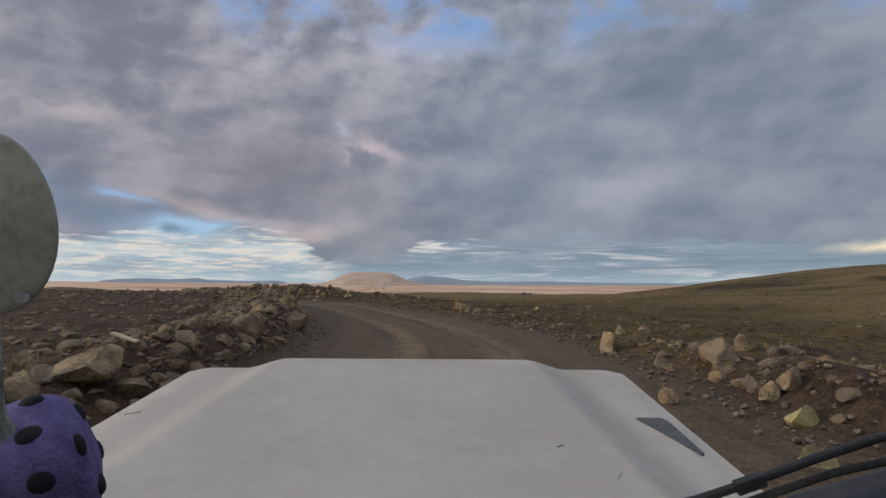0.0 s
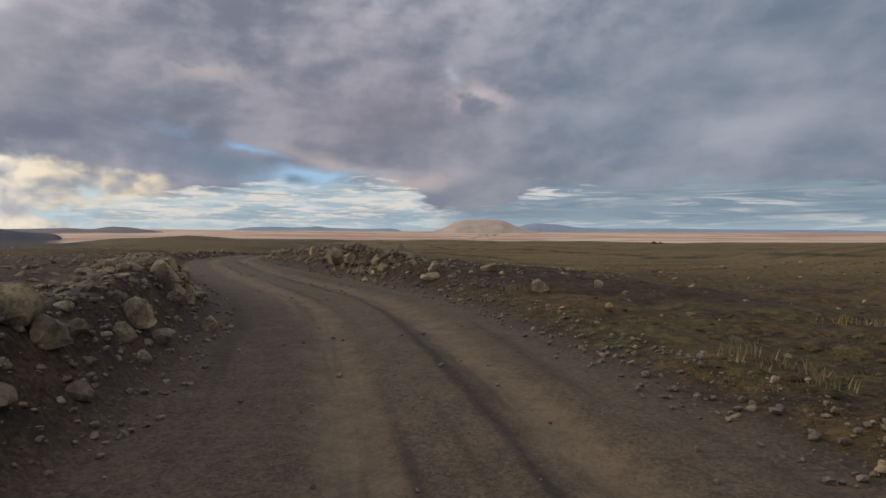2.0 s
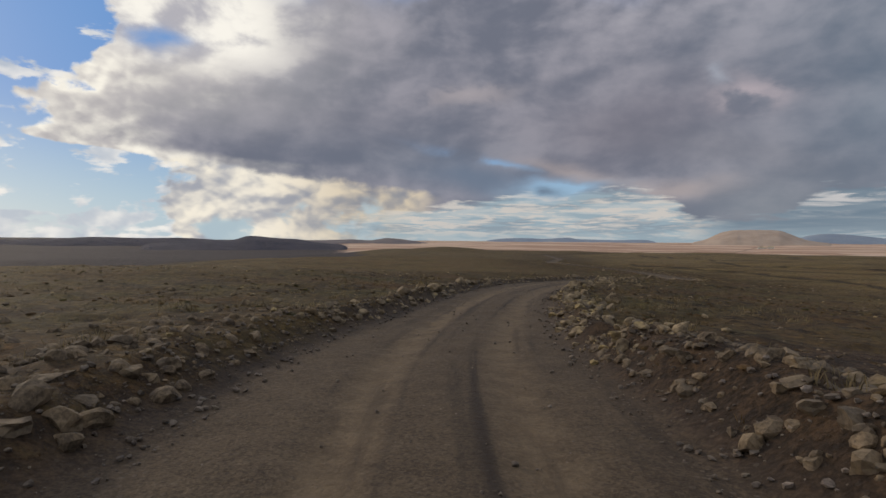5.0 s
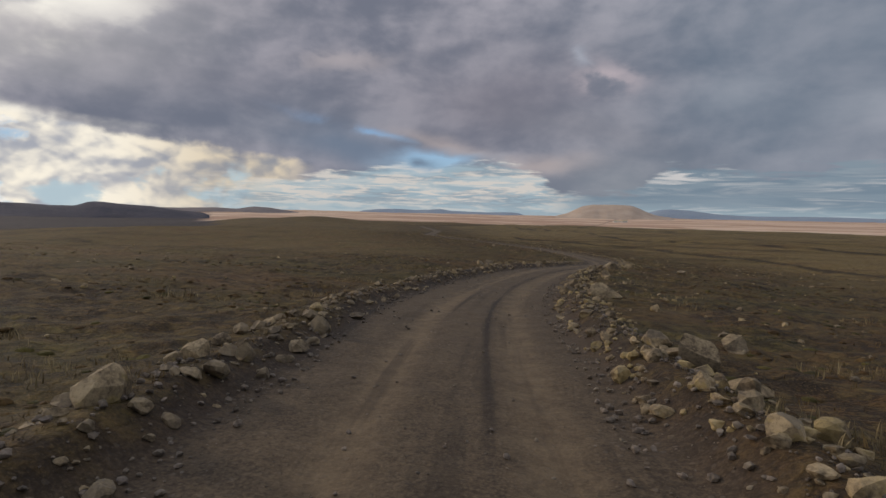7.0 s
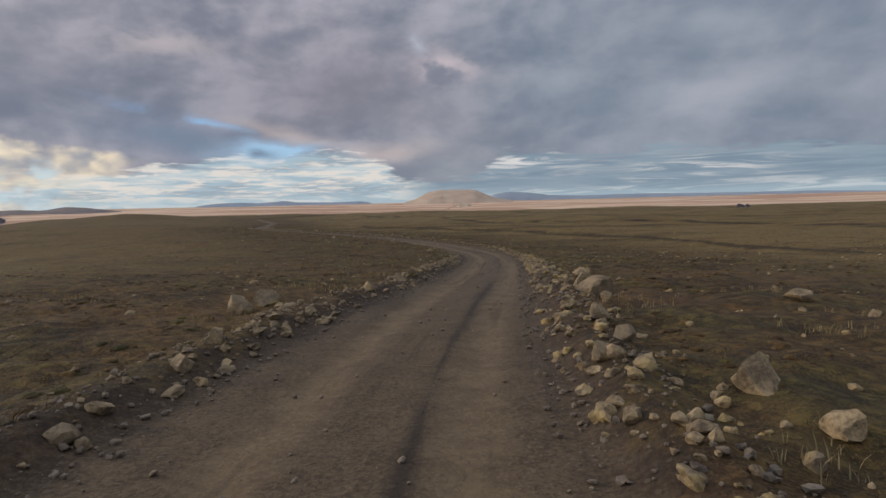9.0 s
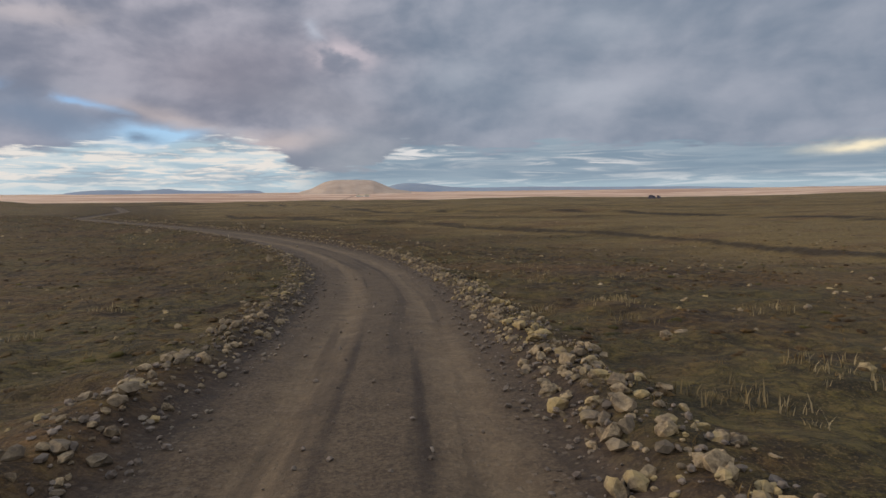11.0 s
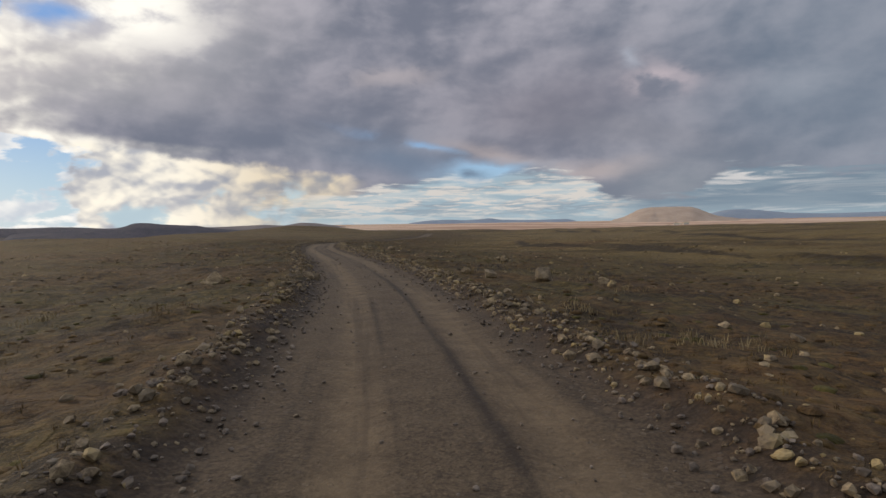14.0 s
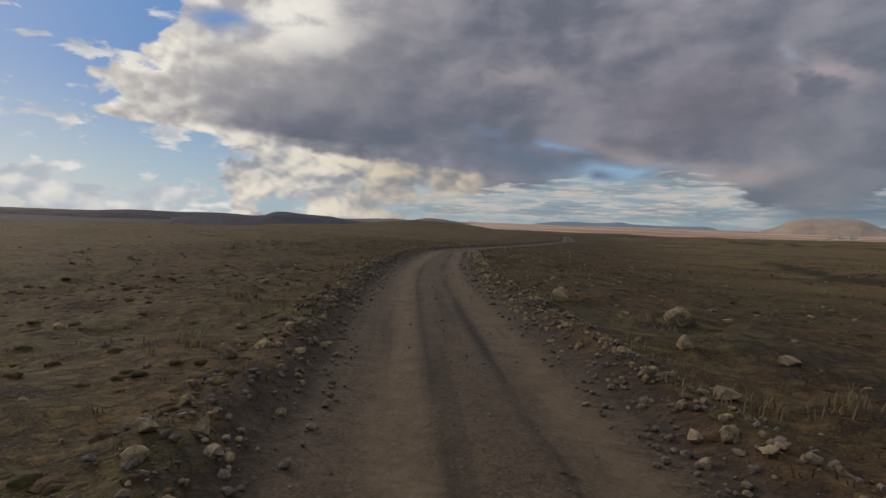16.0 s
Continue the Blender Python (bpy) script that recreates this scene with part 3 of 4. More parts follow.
# ---- ground, one sheet to the horizon ----
def build_ground():
    ahead = spread_out(236.0, 0.35, 1.045, 4850.0)
    behind = -spread_out(9.0, 0.4, 1.10, 4850.0)[::-1]
    ys = np.concatenate([behind, np.arange(-8.7, 235.8, 0.23), ahead])
    side = spread_out(5.2, 0.19, 1.055, 4850.0)
    us = np.concatenate([-side[::-1], np.arange(-5.04, 5.1, 0.16), side])
    slope = (road_x(ys + 1.0) - road_x(ys - 1.0)) / 2.0
    stretch = np.sqrt(1 + slope * slope)[:, None]
    x = road_x(ys)[:, None] + us[None, :] * (1 + (stretch - 1) * np.exp(-(us[None, :] / 40.0) ** 2))
    y = np.broadcast_to(ys[:, None], x.shape)
    z = height(x, y)
    mesh = mesh_of("ground", np.stack([x, y, z], -1).reshape(-1, 3), grid_faces(len(ys), len(us)), GROUND)
    u = lateral(x, y)
    r = np.hypot(x + 25, y - 80)
    az = np.degrees(np.arctan2(-(x + 25), y - 80))
    # distance at which the ground starts to take the painted sunlit colour
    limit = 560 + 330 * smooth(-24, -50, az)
    bare = np.where(u < 0, smooth(54, 36, y), (smooth(58, 50, y) * smooth(28, 36, y) + smooth(11, 4, y)) * smooth(12, 8, u)) * smooth(24, 7, np.abs(u)) * smooth(-80, -40, y)
    near_bank = u - 24.0 + 2.5 * fbm(x / 30.0, y / 30.0, 3, 58)
    far_bank = u - 51.5 + 9.0 * fbm(x / 60.0, y / 60.0, 3, 57)
    peat = np.exp(-(near_bank / 0.9) ** 2) * smooth(104, 122, y) * smooth(245, 215, y) + np.exp(-(far_bank / 1.6) ** 2) * smooth(10, 40, y)
    peat = peat + np.exp(-((u - 88 + 18.0 * fbm(x / 80.0, y / 80.0, 3, 59)) / 2.6) ** 2)
    peat = peat * (0.9 + 0.35 * fbm(x / 9.0, y / 9.0, 3, 67))
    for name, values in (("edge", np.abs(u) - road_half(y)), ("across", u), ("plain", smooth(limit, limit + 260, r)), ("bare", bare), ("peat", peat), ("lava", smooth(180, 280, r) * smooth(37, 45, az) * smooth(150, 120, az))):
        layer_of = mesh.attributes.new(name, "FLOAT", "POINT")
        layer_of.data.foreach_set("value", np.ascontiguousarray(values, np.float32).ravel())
    return tagged(new("ground", mesh), "brown heath crossed by a rutted dark gravel road", "ground", "", "structure")


build_ground()


# ---- far hills ----
def ridge(name, label, mat, keys, far, base, depth, seed, category="hill"):
    """A hill along the horizon: keys give its crest as (degrees to the left of +y, metres high)."""
    keys = sorted(keys)
    a = np.linspace(keys[0][0], keys[-1][0], 90)
    crest = np.interp(a, [k[0] for k in keys], [k[1] for k in keys])
    kernel = np.hanning(7) / np.hanning(7).sum()
    crest = np.convolve(np.pad(crest, 3, mode="edge"), kernel, mode="valid")
    taper = smooth(0, 7, np.arange(90)) * smooth(89, 82, np.arange(90))
    crest = crest * taper - 28.0 * (1 - taper)
    s = np.linspace(-1, 1, 25)
    prof = np.clip(1 - np.abs(s) ** 1.6, 0, 1)
    rr = far + s[None, :] * depth + fbm(a[:, None] * 0.9, s[None, :] * 2, 3, seed) * depth * 0.05
    ang = np.radians(a)[:, None]
    z = base - 28 + (crest[:, None] + 28) * prof[None, :] ** 0.8 * (1 + 0.09 * fbm(a[:, None] * 1.1, s[None, :] * 2, 3, seed + 5) * (1 - prof[None, :] * 0.85))
    x, y = -25 - np.sin(ang) * rr, 80 + np.cos(ang) * rr
    ob = new(name, mesh_of(name, np.stack([x, y, z], -1).reshape(-1, 3), grid_faces(len(a), len(s)), mat))
    return tagged(ob, label, category)


ridge("table_mountain", "pale tan flat-topped mountain rising over the far plain", TUYA,
      [(8.6, 0), (7.6, 9), (6.8, 22), (6.1, 44), (5.5, 64), (4.7, 73), (3.6, 76), (1.8, 75), (0.9, 70), (0.3, 54), (-0.3, 36), (-1.1, 18), (-2.2, 8), (-3.4, 0)], 3600, 18, 420, 3, "mountain")
# both far ridges carry the haze in their colour
ridge("blue_ridge", "low hazy blue mountain ridge on the horizon", HAZE_HILL,
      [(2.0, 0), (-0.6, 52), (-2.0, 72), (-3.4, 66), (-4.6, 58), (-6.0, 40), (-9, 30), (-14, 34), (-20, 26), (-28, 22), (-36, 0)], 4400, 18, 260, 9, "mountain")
ridge("blue_ridge", "low hazy blue mountain ridge on the horizon", HAZE_HILL,
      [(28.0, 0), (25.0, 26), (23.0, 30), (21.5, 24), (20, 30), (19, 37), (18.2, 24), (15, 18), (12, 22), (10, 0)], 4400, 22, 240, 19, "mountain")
ridge("lava_hill", "dark purple-brown lava hill beyond the heath", DARK_HILL,
      [(39.5, -4), (41.6, 8), (43.8, 13), (45.2, 22), (46.5, 24), (48.0, 27), (49.0, 31), (50.2, 31), (50.8, 22), (51.4, 17), (53, 17), (56, 12), (60, 0)], 1900, -9, 330, 23)
ridge("lava_hill", "long low dark lava hill on the skyline", DARK_HILL,
      [(47, 0), (50, 8), (53, 16), (55.6, 23), (58.3, 18), (60.5, 20), (62.6, 23), (65, 13), (68, 8), (72, 9), (78, 14), (90, 20), (104, 12), (116, 0)], 2500, -4, 300, 29)
ridge("far_hill", "low purple-brown rounded hill at the edge of the plain", PALE_HILL,
      [(31.5, 0), (33.5, 15), (35.3, 28), (36.8, 33), (38.2, 19), (40.0, 24), (41.5, 21), (44.5, 15), (47, 0)], 3000, -2, 300, 31)


# ---- loose stones ----
def rock_shape(seed, cuts, flat=1.0, rounds=0.05, fine=3):
    """A broken, angular stone about one metre across, standing on z = 0."""
    rng = random.Random(seed)
    bm = bmesh.new()
    bmesh.ops.create_icosphere(bm, subdivisions=fine, radius=0.6)
    for _ in range(cuts):
        n = Vector((rng.gauss(0, 1), rng.gauss(0, 1), max(rng.gauss(0.25, 0.8), -0.1))).normalized()
        d = rng.uniform(0.23, 0.45)
        for v in bm.verts:
            over = v.co.dot(n) - d
            if over > 0:
                v.co -= n * over * 0.99
    for v in bm.verts:
        v.co *= 1 + rounds * noise.noise(v.co * 2.7 + Vector((seed * 3.1, 0, 0))) + 0.05 * noise.noise(v.co * 7.0 + Vector((0, seed * 1.7, 0))) + 0.02 * noise.noise(v.co * 19.0)
        v.co.z = v.co.z * flat * (1.0 if v.co.z > -0.08 else 0.35)
    low = min(v.co.z for v in bm.verts)
    wide_x = max(v.co.x for v in bm.verts) - min(v.co.x for v in bm.verts)
    wide_y = max(v.co.y for v in bm.verts) - min(v.co.y for v in bm.verts)
    tall = max(v.co.z for v in bm.verts) - low
    mid_x, mid_y = ((max(c) + min(c)) / 2 for c in ([v.co.x for v in bm.verts], [v.co.y for v in bm.verts]))
    for v in bm.verts:
        v.co = Vector(((v.co.x - mid_x) / wide_x, (v.co.y - mid_y) / wide_y, (v.co.z - low) / tall))
    return bm


def rock_meshes(count, seed, mat, fine=3):
    made = []
    for n in range(count):
        bm = rock_shape(seed + n, 11 + n % 7, 1.0, 0.10, fine)
        mesh = bpy.data.meshes.new("boulder")
        bm.to_mesh(mesh)
        bm.free()
        mesh.shade_smooth()
        mesh.set_sharp_from_angle(angle=radians(24))
        mesh.materials.append(mat)
        made.append(mesh)
    return made


ROCKS = rock_meshes(14, 40, ROCK)
BIG_ROCKS = rock_meshes(6, 60, ROCK, 4)
RUBBLE = rock_material("earthy_rubble_stone", (0.055, 0.038, 0.024), (0.295, 0.212, 0.125), (0.290, 0.205, 0.080))
LICHEN_ROCKS = rock_meshes(3, 44, ROCK_LICHEN)
# x, y, width and height of the stones that stand out along the road
BOULDERS = []
BOULDERS += [(3.18, 4.47, 0.28, 0.34), (-3.01, 4.84, 0.24, 0.17), (3.72, 5.33, 0.33, 0.26), (-2.95, 5.76, 0.71, 0.27), (-3.56, 5.83, 0.29, 0.21), (4.09, 6.06, 0.25, 0.21), (3.85, 6.08, 0.27, 0.27), (2.94, 6.44, 0.26, 0.19), (-2.77, 7.75, 0.30, 0.25), (4.27, 7.84, 0.66, 0.32), (5.16, 8.67, 0.35, 0.30), (-2.61, 10.13, 0.52, 0.56), (3.68, 10.55, 0.47, 0.40), (4.29, 10.62, 0.38, 0.36), (-2.75, 11.33, 0.30, 0.24), (-2.90, 11.80, 0.32, 0.23), (4.92, 11.81, 0.36, 0.27), (4.71, 12.62, 0.28, 0.24), (-2.91, 12.94, 0.32, 0.34), (-2.56, 13.92, 0.48, 0.52), (-3.42, 17.37, 0.51, 0.38), (-3.75, 19.45, 0.18, 0.26)]
BOULDERS += [(-3.80, 20.17, 0.39, 0.30), (-4.07, 20.57, 0.35, 0.29), (-3.85, 21.35, 0.28, 0.24), (2.69, 21.40, 0.30, 0.23), (-3.66, 22.00, 0.30, 0.34), (3.39, 22.12, 0.24, 0.13), (2.42, 22.28, 0.34, 0.46), (-4.12, 22.37, 0.26, 0.21), (2.23, 22.63, 0.23, 0.14), (2.22, 23.30, 0.53, 0.30), (-5.18, 23.90, 0.40, 0.43), (-4.99, 24.06, 0.33, 0.26), (5.66, 24.95, 0.38, 0.16), (-5.48, 25.98, 0.44, 0.63), (-5.60, 27.74, 0.29, 0.31), (-6.38, 27.96, 0.56, 0.42), (-6.40, 28.59, 0.20, 0.21), (-6.97, 28.92, 0.32, 0.34), (-6.65, 29.03, 0.27, 0.29), (-7.52, 30.35, 0.33, 0.50), (-0.55, 32.09, 0.38, 0.26), (0.81, 33.38, 0.27, 0.17)]
BOULDERS += [(-3.19, 34.19, 0.55, 0.20), (-3.18, 34.69, 0.34, 0.31), (-1.78, 35.56, 0.51, 0.22), (-14.07, 35.95, 0.43, 0.23), (-5.11, 36.14, 0.19, 0.17), (-4.96, 36.57, 0.37, 0.22), (-5.52, 36.62, 0.26, 0.17), (-5.38, 36.98, 0.23, 0.35), (-15.12, 37.04, 0.42, 0.27), (-5.11, 37.46, 0.30, 0.16), (-5.44, 37.51, 0.31, 0.30), (-13.01, 37.79, 0.49, 0.26), (-13.43, 37.82, 0.42, 0.23), (-5.95, 37.88, 0.25, 0.21), (-4.83, 38.50, 0.34, 0.27), (-6.68, 39.20, 0.38, 0.33), (-6.96, 39.22, 0.28, 0.27), (-6.49, 39.51, 0.42, 0.23), (-7.39, 39.52, 0.30, 0.20), (-7.50, 40.40, 0.88, 0.60), (-9.71, 43.95, 0.47, 0.38), (-21.80, 55.83, 0.18, 0.14)]
BOULDERS += [(-16.74, 56.14, 0.17, 0.13), (-16.93, 56.48, 0.22, 0.18), (-22.24, 56.77, 0.41, 0.22), (-22.68, 56.77, 0.25, 0.20), (-16.18, 57.60, 0.31, 0.28), (-16.41, 57.77, 0.34, 0.25), (-17.28, 58.25, 0.29, 0.34), (-17.67, 58.52, 0.23, 0.12), (-16.98, 58.75, 0.22, 0.27), (-16.55, 59.42, 0.42, 0.32), (-18.04, 59.60, 0.20, 0.18), (-23.00, 59.84, 0.48, 0.28), (-17.77, 60.42, 0.36, 0.39), (-24.44, 61.16, 0.51, 0.33), (-24.19, 61.57, 0.26, 0.20), (-18.94, 62.99, 0.48, 0.36), (-24.96, 65.13, 0.44, 0.30), (-20.08, 66.15, 0.28, 0.17), (-25.50, 66.42, 0.16, 0.11), (-25.72, 66.99, 0.26, 0.22), (-25.26, 67.23, 0.26, 0.22), (-20.46, 67.42, 0.19, 0.15)]
BOULDERS += [(-20.04, 67.91, 0.44, 0.16), (-20.32, 69.37, 0.47, 0.37), (-25.78, 69.77, 0.37, 0.31), (-20.82, 69.78, 0.34, 0.20), (-19.71, 71.06, 0.45, 0.24), (-20.71, 75.12, 0.25, 0.15), (-27.74, 77.70, 0.20, 0.15), (-21.86, 77.76, 0.78, 0.49), (-22.92, 78.25, 0.29, 0.20), (-27.28, 78.40, 0.19, 0.10), (-28.82, 78.51, 0.36, 0.16), (-22.35, 78.66, 0.25, 0.24), (-23.15, 78.94, 0.21, 0.16), (-22.94, 79.50, 0.29, 0.21), (-23.23, 79.65, 0.17, 0.14), (-28.05, 79.73, 0.21, 0.16), (-29.34, 79.89, 0.18, 0.10), (-31.08, 83.64, 0.16, 0.12), (-28.16, 84.28, 0.25, 0.17), (-21.31, 85.10, 0.28, 0.14), (-23.41, 86.02, 0.11, 0.10), (-23.40, 86.42, 0.14, 0.11)]
BOULDERS += [(-22.37, 86.55, 0.25, 0.23), (-22.46, 87.58, 0.57, 0.28), (-28.05, 88.36, 0.25, 0.18), (-23.63, 88.37, 0.24, 0.20), (-23.19, 89.42, 0.31, 0.16), (-28.22, 89.45, 0.25, 0.21), (-23.26, 90.67, 0.29, 0.20), (-29.47, 93.10, 0.57, 0.33), (-22.61, 93.16, 0.20, 0.17), (-19.12, 93.45, 0.47, 0.18), (-29.19, 93.75, 0.67, 0.31), (-22.64, 94.32, 0.67, 0.44), (-23.44, 94.63, 0.26, 0.18), (-22.66, 95.49, 0.61, 0.39), (-27.52, 95.89, 0.31, 0.25), (-29.29, 97.98, 0.19, 0.15), (-26.81, 98.60, 0.30, 0.20), (-27.33, 99.32, 0.43, 0.25), (-27.15, 100.65, 0.36, 0.32), (-21.92, 100.70, 0.71, 0.19), (-23.66, 131.91, 0.10, 0.10), (-28.41, 131.93, 0.23, 0.15)]
BOULDERS += [(-28.78, 132.24, 0.34, 0.21), (-22.98, 132.52, 0.20, 0.17), (-29.59, 132.57, 0.42, 0.56), (-23.71, 132.76, 0.19, 0.11), (-28.55, 133.52, 0.21, 0.13), (-23.61, 133.81, 0.17, 0.09), (-28.89, 133.98, 0.29, 0.17), (-29.21, 134.03, 0.16, 0.08), (-23.68, 134.43, 0.22, 0.12), (-23.22, 134.65, 0.35, 0.24), (-24.32, 134.80, 0.19, 0.13), (-21.13, 135.49, 0.28, 0.09), (-23.81, 136.12, 0.19, 0.18), (-24.07, 136.48, 0.24, 0.17), (-30.48, 138.57, 0.15, 0.10), (-23.63, 138.61, 0.35, 0.13), (-30.94, 139.81, 0.20, 0.19), (-32.16, 141.97, 0.25, 0.15), (-29.78, 142.29, 0.15, 0.13), (-22.12, 145.47, 0.35, 0.17), (-28.07, 146.52, 0.33, 0.21), (-39.35, 154.36, 0.17, 0.17)]
BOULDERS += [(-35.45, 157.21, 0.11, 0.09), (-34.70, 157.71, 0.18, 0.20), (-35.04, 158.05, 0.25, 0.13), (-34.84, 158.22, 0.15, 0.13), (-42.04, 158.43, 0.20, 0.13), (-41.17, 158.44, 0.17, 0.10), (-45.03, 159.33, 0.70, 0.34), (-35.93, 159.41, 0.22, 0.12), (-42.78, 160.93, 0.31, 0.22), (-45.59, 161.09, 0.14, 0.11), (-42.84, 161.44, 0.27, 0.23), (-35.89, 162.71, 0.49, 0.38), (-45.67, 162.97, 0.28, 0.15), (-37.61, 163.00, 0.38, 0.27), (-34.27, 163.01, 0.30, 0.18), (-38.70, 163.71, 0.27, 0.16), (-54.93, 173.60, 0.34, 0.06), (-54.08, 174.15, 0.23, 0.24), (-49.53, 176.64, 0.28, 0.12), (-50.11, 176.93, 0.11, 0.07), (-51.26, 178.14, 0.13, 0.15), (-49.18, 178.70, 0.22, 0.10)]
BOULDERS += [(-51.09, 178.87, 0.14, 0.10), (-50.47, 178.94, 0.25, 0.17), (-57.87, 179.51, 0.25, 0.17), (-52.07, 181.16, 0.27, 0.15), (-51.12, 181.36, 0.46, 0.35), (-54.04, 182.60, 0.52, 0.28)]
rng = random.Random(5)
for n, (x, y, wide_m, tall_m) in enumerate(BOULDERS):
    kinds = BIG_ROCKS if wide_m > 0.7 else ROCKS
    ob = new("boulder", kinds[rng.randrange(len(kinds))])
    tall_m = min(tall_m, 0.78 * wide_m)
    deep = wide_m * rng.uniform(0.75, 1.05)
    z = float(height(x, y))
    whole = max(1.2 * tall_m, 0.45 * wide_m)
    ob.matrix_world = pose(x, y, z + tall_m - whole, rng.uniform(-9, 9), rng.uniform(-9, 9), rng.uniform(0, 360)) @ Matrix.Diagonal((wide_m * 1.02, deep, whole, 1))
    if (36.0 < y < 37.4 and -5.8 < x < -4.9) or (3.0 < x < 3.8 and y < 5.4):
        ob.data = LICHEN_ROCKS[n % 3]
        ob.matrix_world = pose(x, y, z - 0.06, 8, -6, 70 * n) @ Matrix.Diagonal((wide_m * 1.1, wide_m * 0.9, wide_m * 0.72, 1))
        tagged(ob, "angular boulder grown over with bright yellow lichen", "boulder", "boulders beside the road")
        continue
    size = "large " if wide_m > 0.8 else "small " if wide_m < 0.27 else ""
    tagged(ob, size + "angular grey-tan boulder lying on the stony verge" if abs(float(lateral(x, y))) < 6 else size + "weathered grey-tan boulder half sunk in brown heath", "boulder", "boulders beside the road")


def chip(seed, detail):
    """A cheap stone of 20 or 80 triangles, as arrays."""
    r = random.Random(seed)
    bm = bmesh.new()
    bmesh.ops.create_icosphere(bm, subdivisions=detail, radius=0.5)
    for _ in range(5):
        n = Vector((r.gauss(0, 1), r.gauss(0, 1), r.gauss(0, 1))).normalized()
        for v in bm.verts:
            over = v.co.dot(n) - r.uniform(0.24, 0.36)
            if over > 0:
                v.co -= n * over
    for v in bm.verts:
        v.co *= 1 + r.uniform(-0.12, 0.12)
    bm.verts.index_update()
    pts = np.array([v.co[:] for v in bm.verts])
    tri = np.array([[v.index for v in f.verts] for f in bm.faces])
    bm.free()
    return pts, tri


def strew(name, label, category, mat, xs, ys, sizes, detail, seed, sink=0.2):
    """One mesh of many stones, lying at these places."""
    g = np.random.default_rng(seed)
    kinds = [chip(seed * 10 + k, detail) for k in range(8)]
    zs = height(xs, ys)
    pick = g.integers(0, 8, len(xs))
    points, faces, base = [], [], 0
    for k, (pts, tri) in enumerate(kinds):
        idx = np.where(pick == k)[0]
        if not len(idx):
            continue
        turn = g.uniform(0, 2 * np.pi, len(idx))
        tilt = g.uniform(-0.5, 0.5, len(idx))
        sx, sy, sz = (sizes[idx] * g.uniform(a, b, len(idx)) for a, b in ((0.8, 1.25), (0.7, 1.1), (0.5, 0.85)))
        px, py, pz = pts[None, :, 0] * sx[:, None], pts[None, :, 1] * sy[:, None], pts[None, :, 2] * sz[:, None]
        px, pz = px * np.cos(tilt)[:, None] - pz * np.sin(tilt)[:, None], px * np.sin(tilt)[:, None] + pz * np.cos(tilt)[:, None]
        qx = px * np.cos(turn)[:, None] - py * np.sin(turn)[:, None] + xs[idx][:, None]
        qy = px * np.sin(turn)[:, None] + py * np.cos(turn)[:, None] + ys[idx][:, None]
        qz = pz + (zs[idx] + sizes[idx] * (0.32 - sink))[:, None]
        points.append(np.stack([qx, qy, qz], -1).reshape(-1, 3))
        faces.append((tri[None] + (np.arange(len(idx)) * len(pts))[:, None, None]).reshape(-1, 3) + base)
        base += len(idx) * len(pts)
    mesh = mesh_of(name, np.concatenate(points), np.concatenate(faces), mat, False)
    return tagged(new(name, mesh), label, category, "", "stuff")


def along(count, seed, y0, y1, near, far, side, power=1.6):
    """Places beside the road, thinning out from its edge."""
    g = np.random.default_rng(seed)
    ys = g.uniform(y0, y1, count)
    off = near + (far - near) * g.uniform(0, 1, count) ** power
    slope = (road_x(ys + 1.0) - road_x(ys - 1.0)) / 2.0
    xs = road_x(ys) + side * (road_half(ys) + off) * np.sqrt(1 + slope * slope)
    return xs, ys, g


def sizes_of(g, count, small, large, power=2.6):
    return small + (large - small) * g.uniform(0, 1, count) ** power


# rubble pushed up beside the first bend
for side, y0, y1, count, seed in ((-1, -6, 52, 2300, 61), (1, 36, 54, 1300, 62), (1, -6, 11, 320, 63)):
    xs, ys, g = along(count, seed, y0, y1, 0.30, 2.6 if side < 0 else 2.4, side, 1.35)
    strew("rubble", "broken tan rubble heaped along the road's bank", "rubble", RUBBLE, xs, ys, sizes_of(g, count, 0.08, 0.42, 2.6) * (1 - 0.5 * smooth(44, 52, ys)), 2, seed, 0.34)
    xs, ys, g = along(int(count * 2.0), seed + 40, y0, y1, 1.0, 20.0 if side < 0 else 10.0, side, 1.2)
    strew("rubble", "broken brown rubble scattered over bare earth", "rubble", RUBBLE, xs, ys, sizes_of(g, int(count * 2.0), 0.06, 0.38, 2.1) * (0.25 + 0.75 * smooth(y0, y0 + 9, ys + 4 * g.uniform(-1, 1, len(ys))) * smooth(y1, y1 - 8, ys)), 1, seed + 3, 0.36)
# stones along the verges further on
for side, y0, y1, count, seed in ((-1, 50, 200, 2300, 71), (1, 50, 200, 3300, 72), (1, 9, 37, 420, 73)):
    xs, ys, g = along(count, seed, y0, y1, 0.05, 1.25, side, 1.1)
    strew("verge_stones", "grey and tan stones lining the verge", "stones", ROCK, xs, ys, sizes_of(g, count, 0.05, 0.26, 3.2) * (1 + 0.3 * smooth(78, 70, ys) * smooth(45, 52, ys) - 0.45 * smooth(108, 128, ys) - 0.4 * smooth(45, 30, ys)), 2, seed)
# the dense line of small pale stones further along
for side, count, seed in ((-1, 1200, 75), (1, 2600, 76)):
    xs, ys, g = along(count, seed, 102, 222, 0.10, 0.85, side, 1.0)
    strew("verge_stones", "dense row of small pale stones along the road's edge", "stones", ROCK, xs, ys, sizes_of(g, count, 0.05, 0.22, 2.2), 1, seed, 0.16)
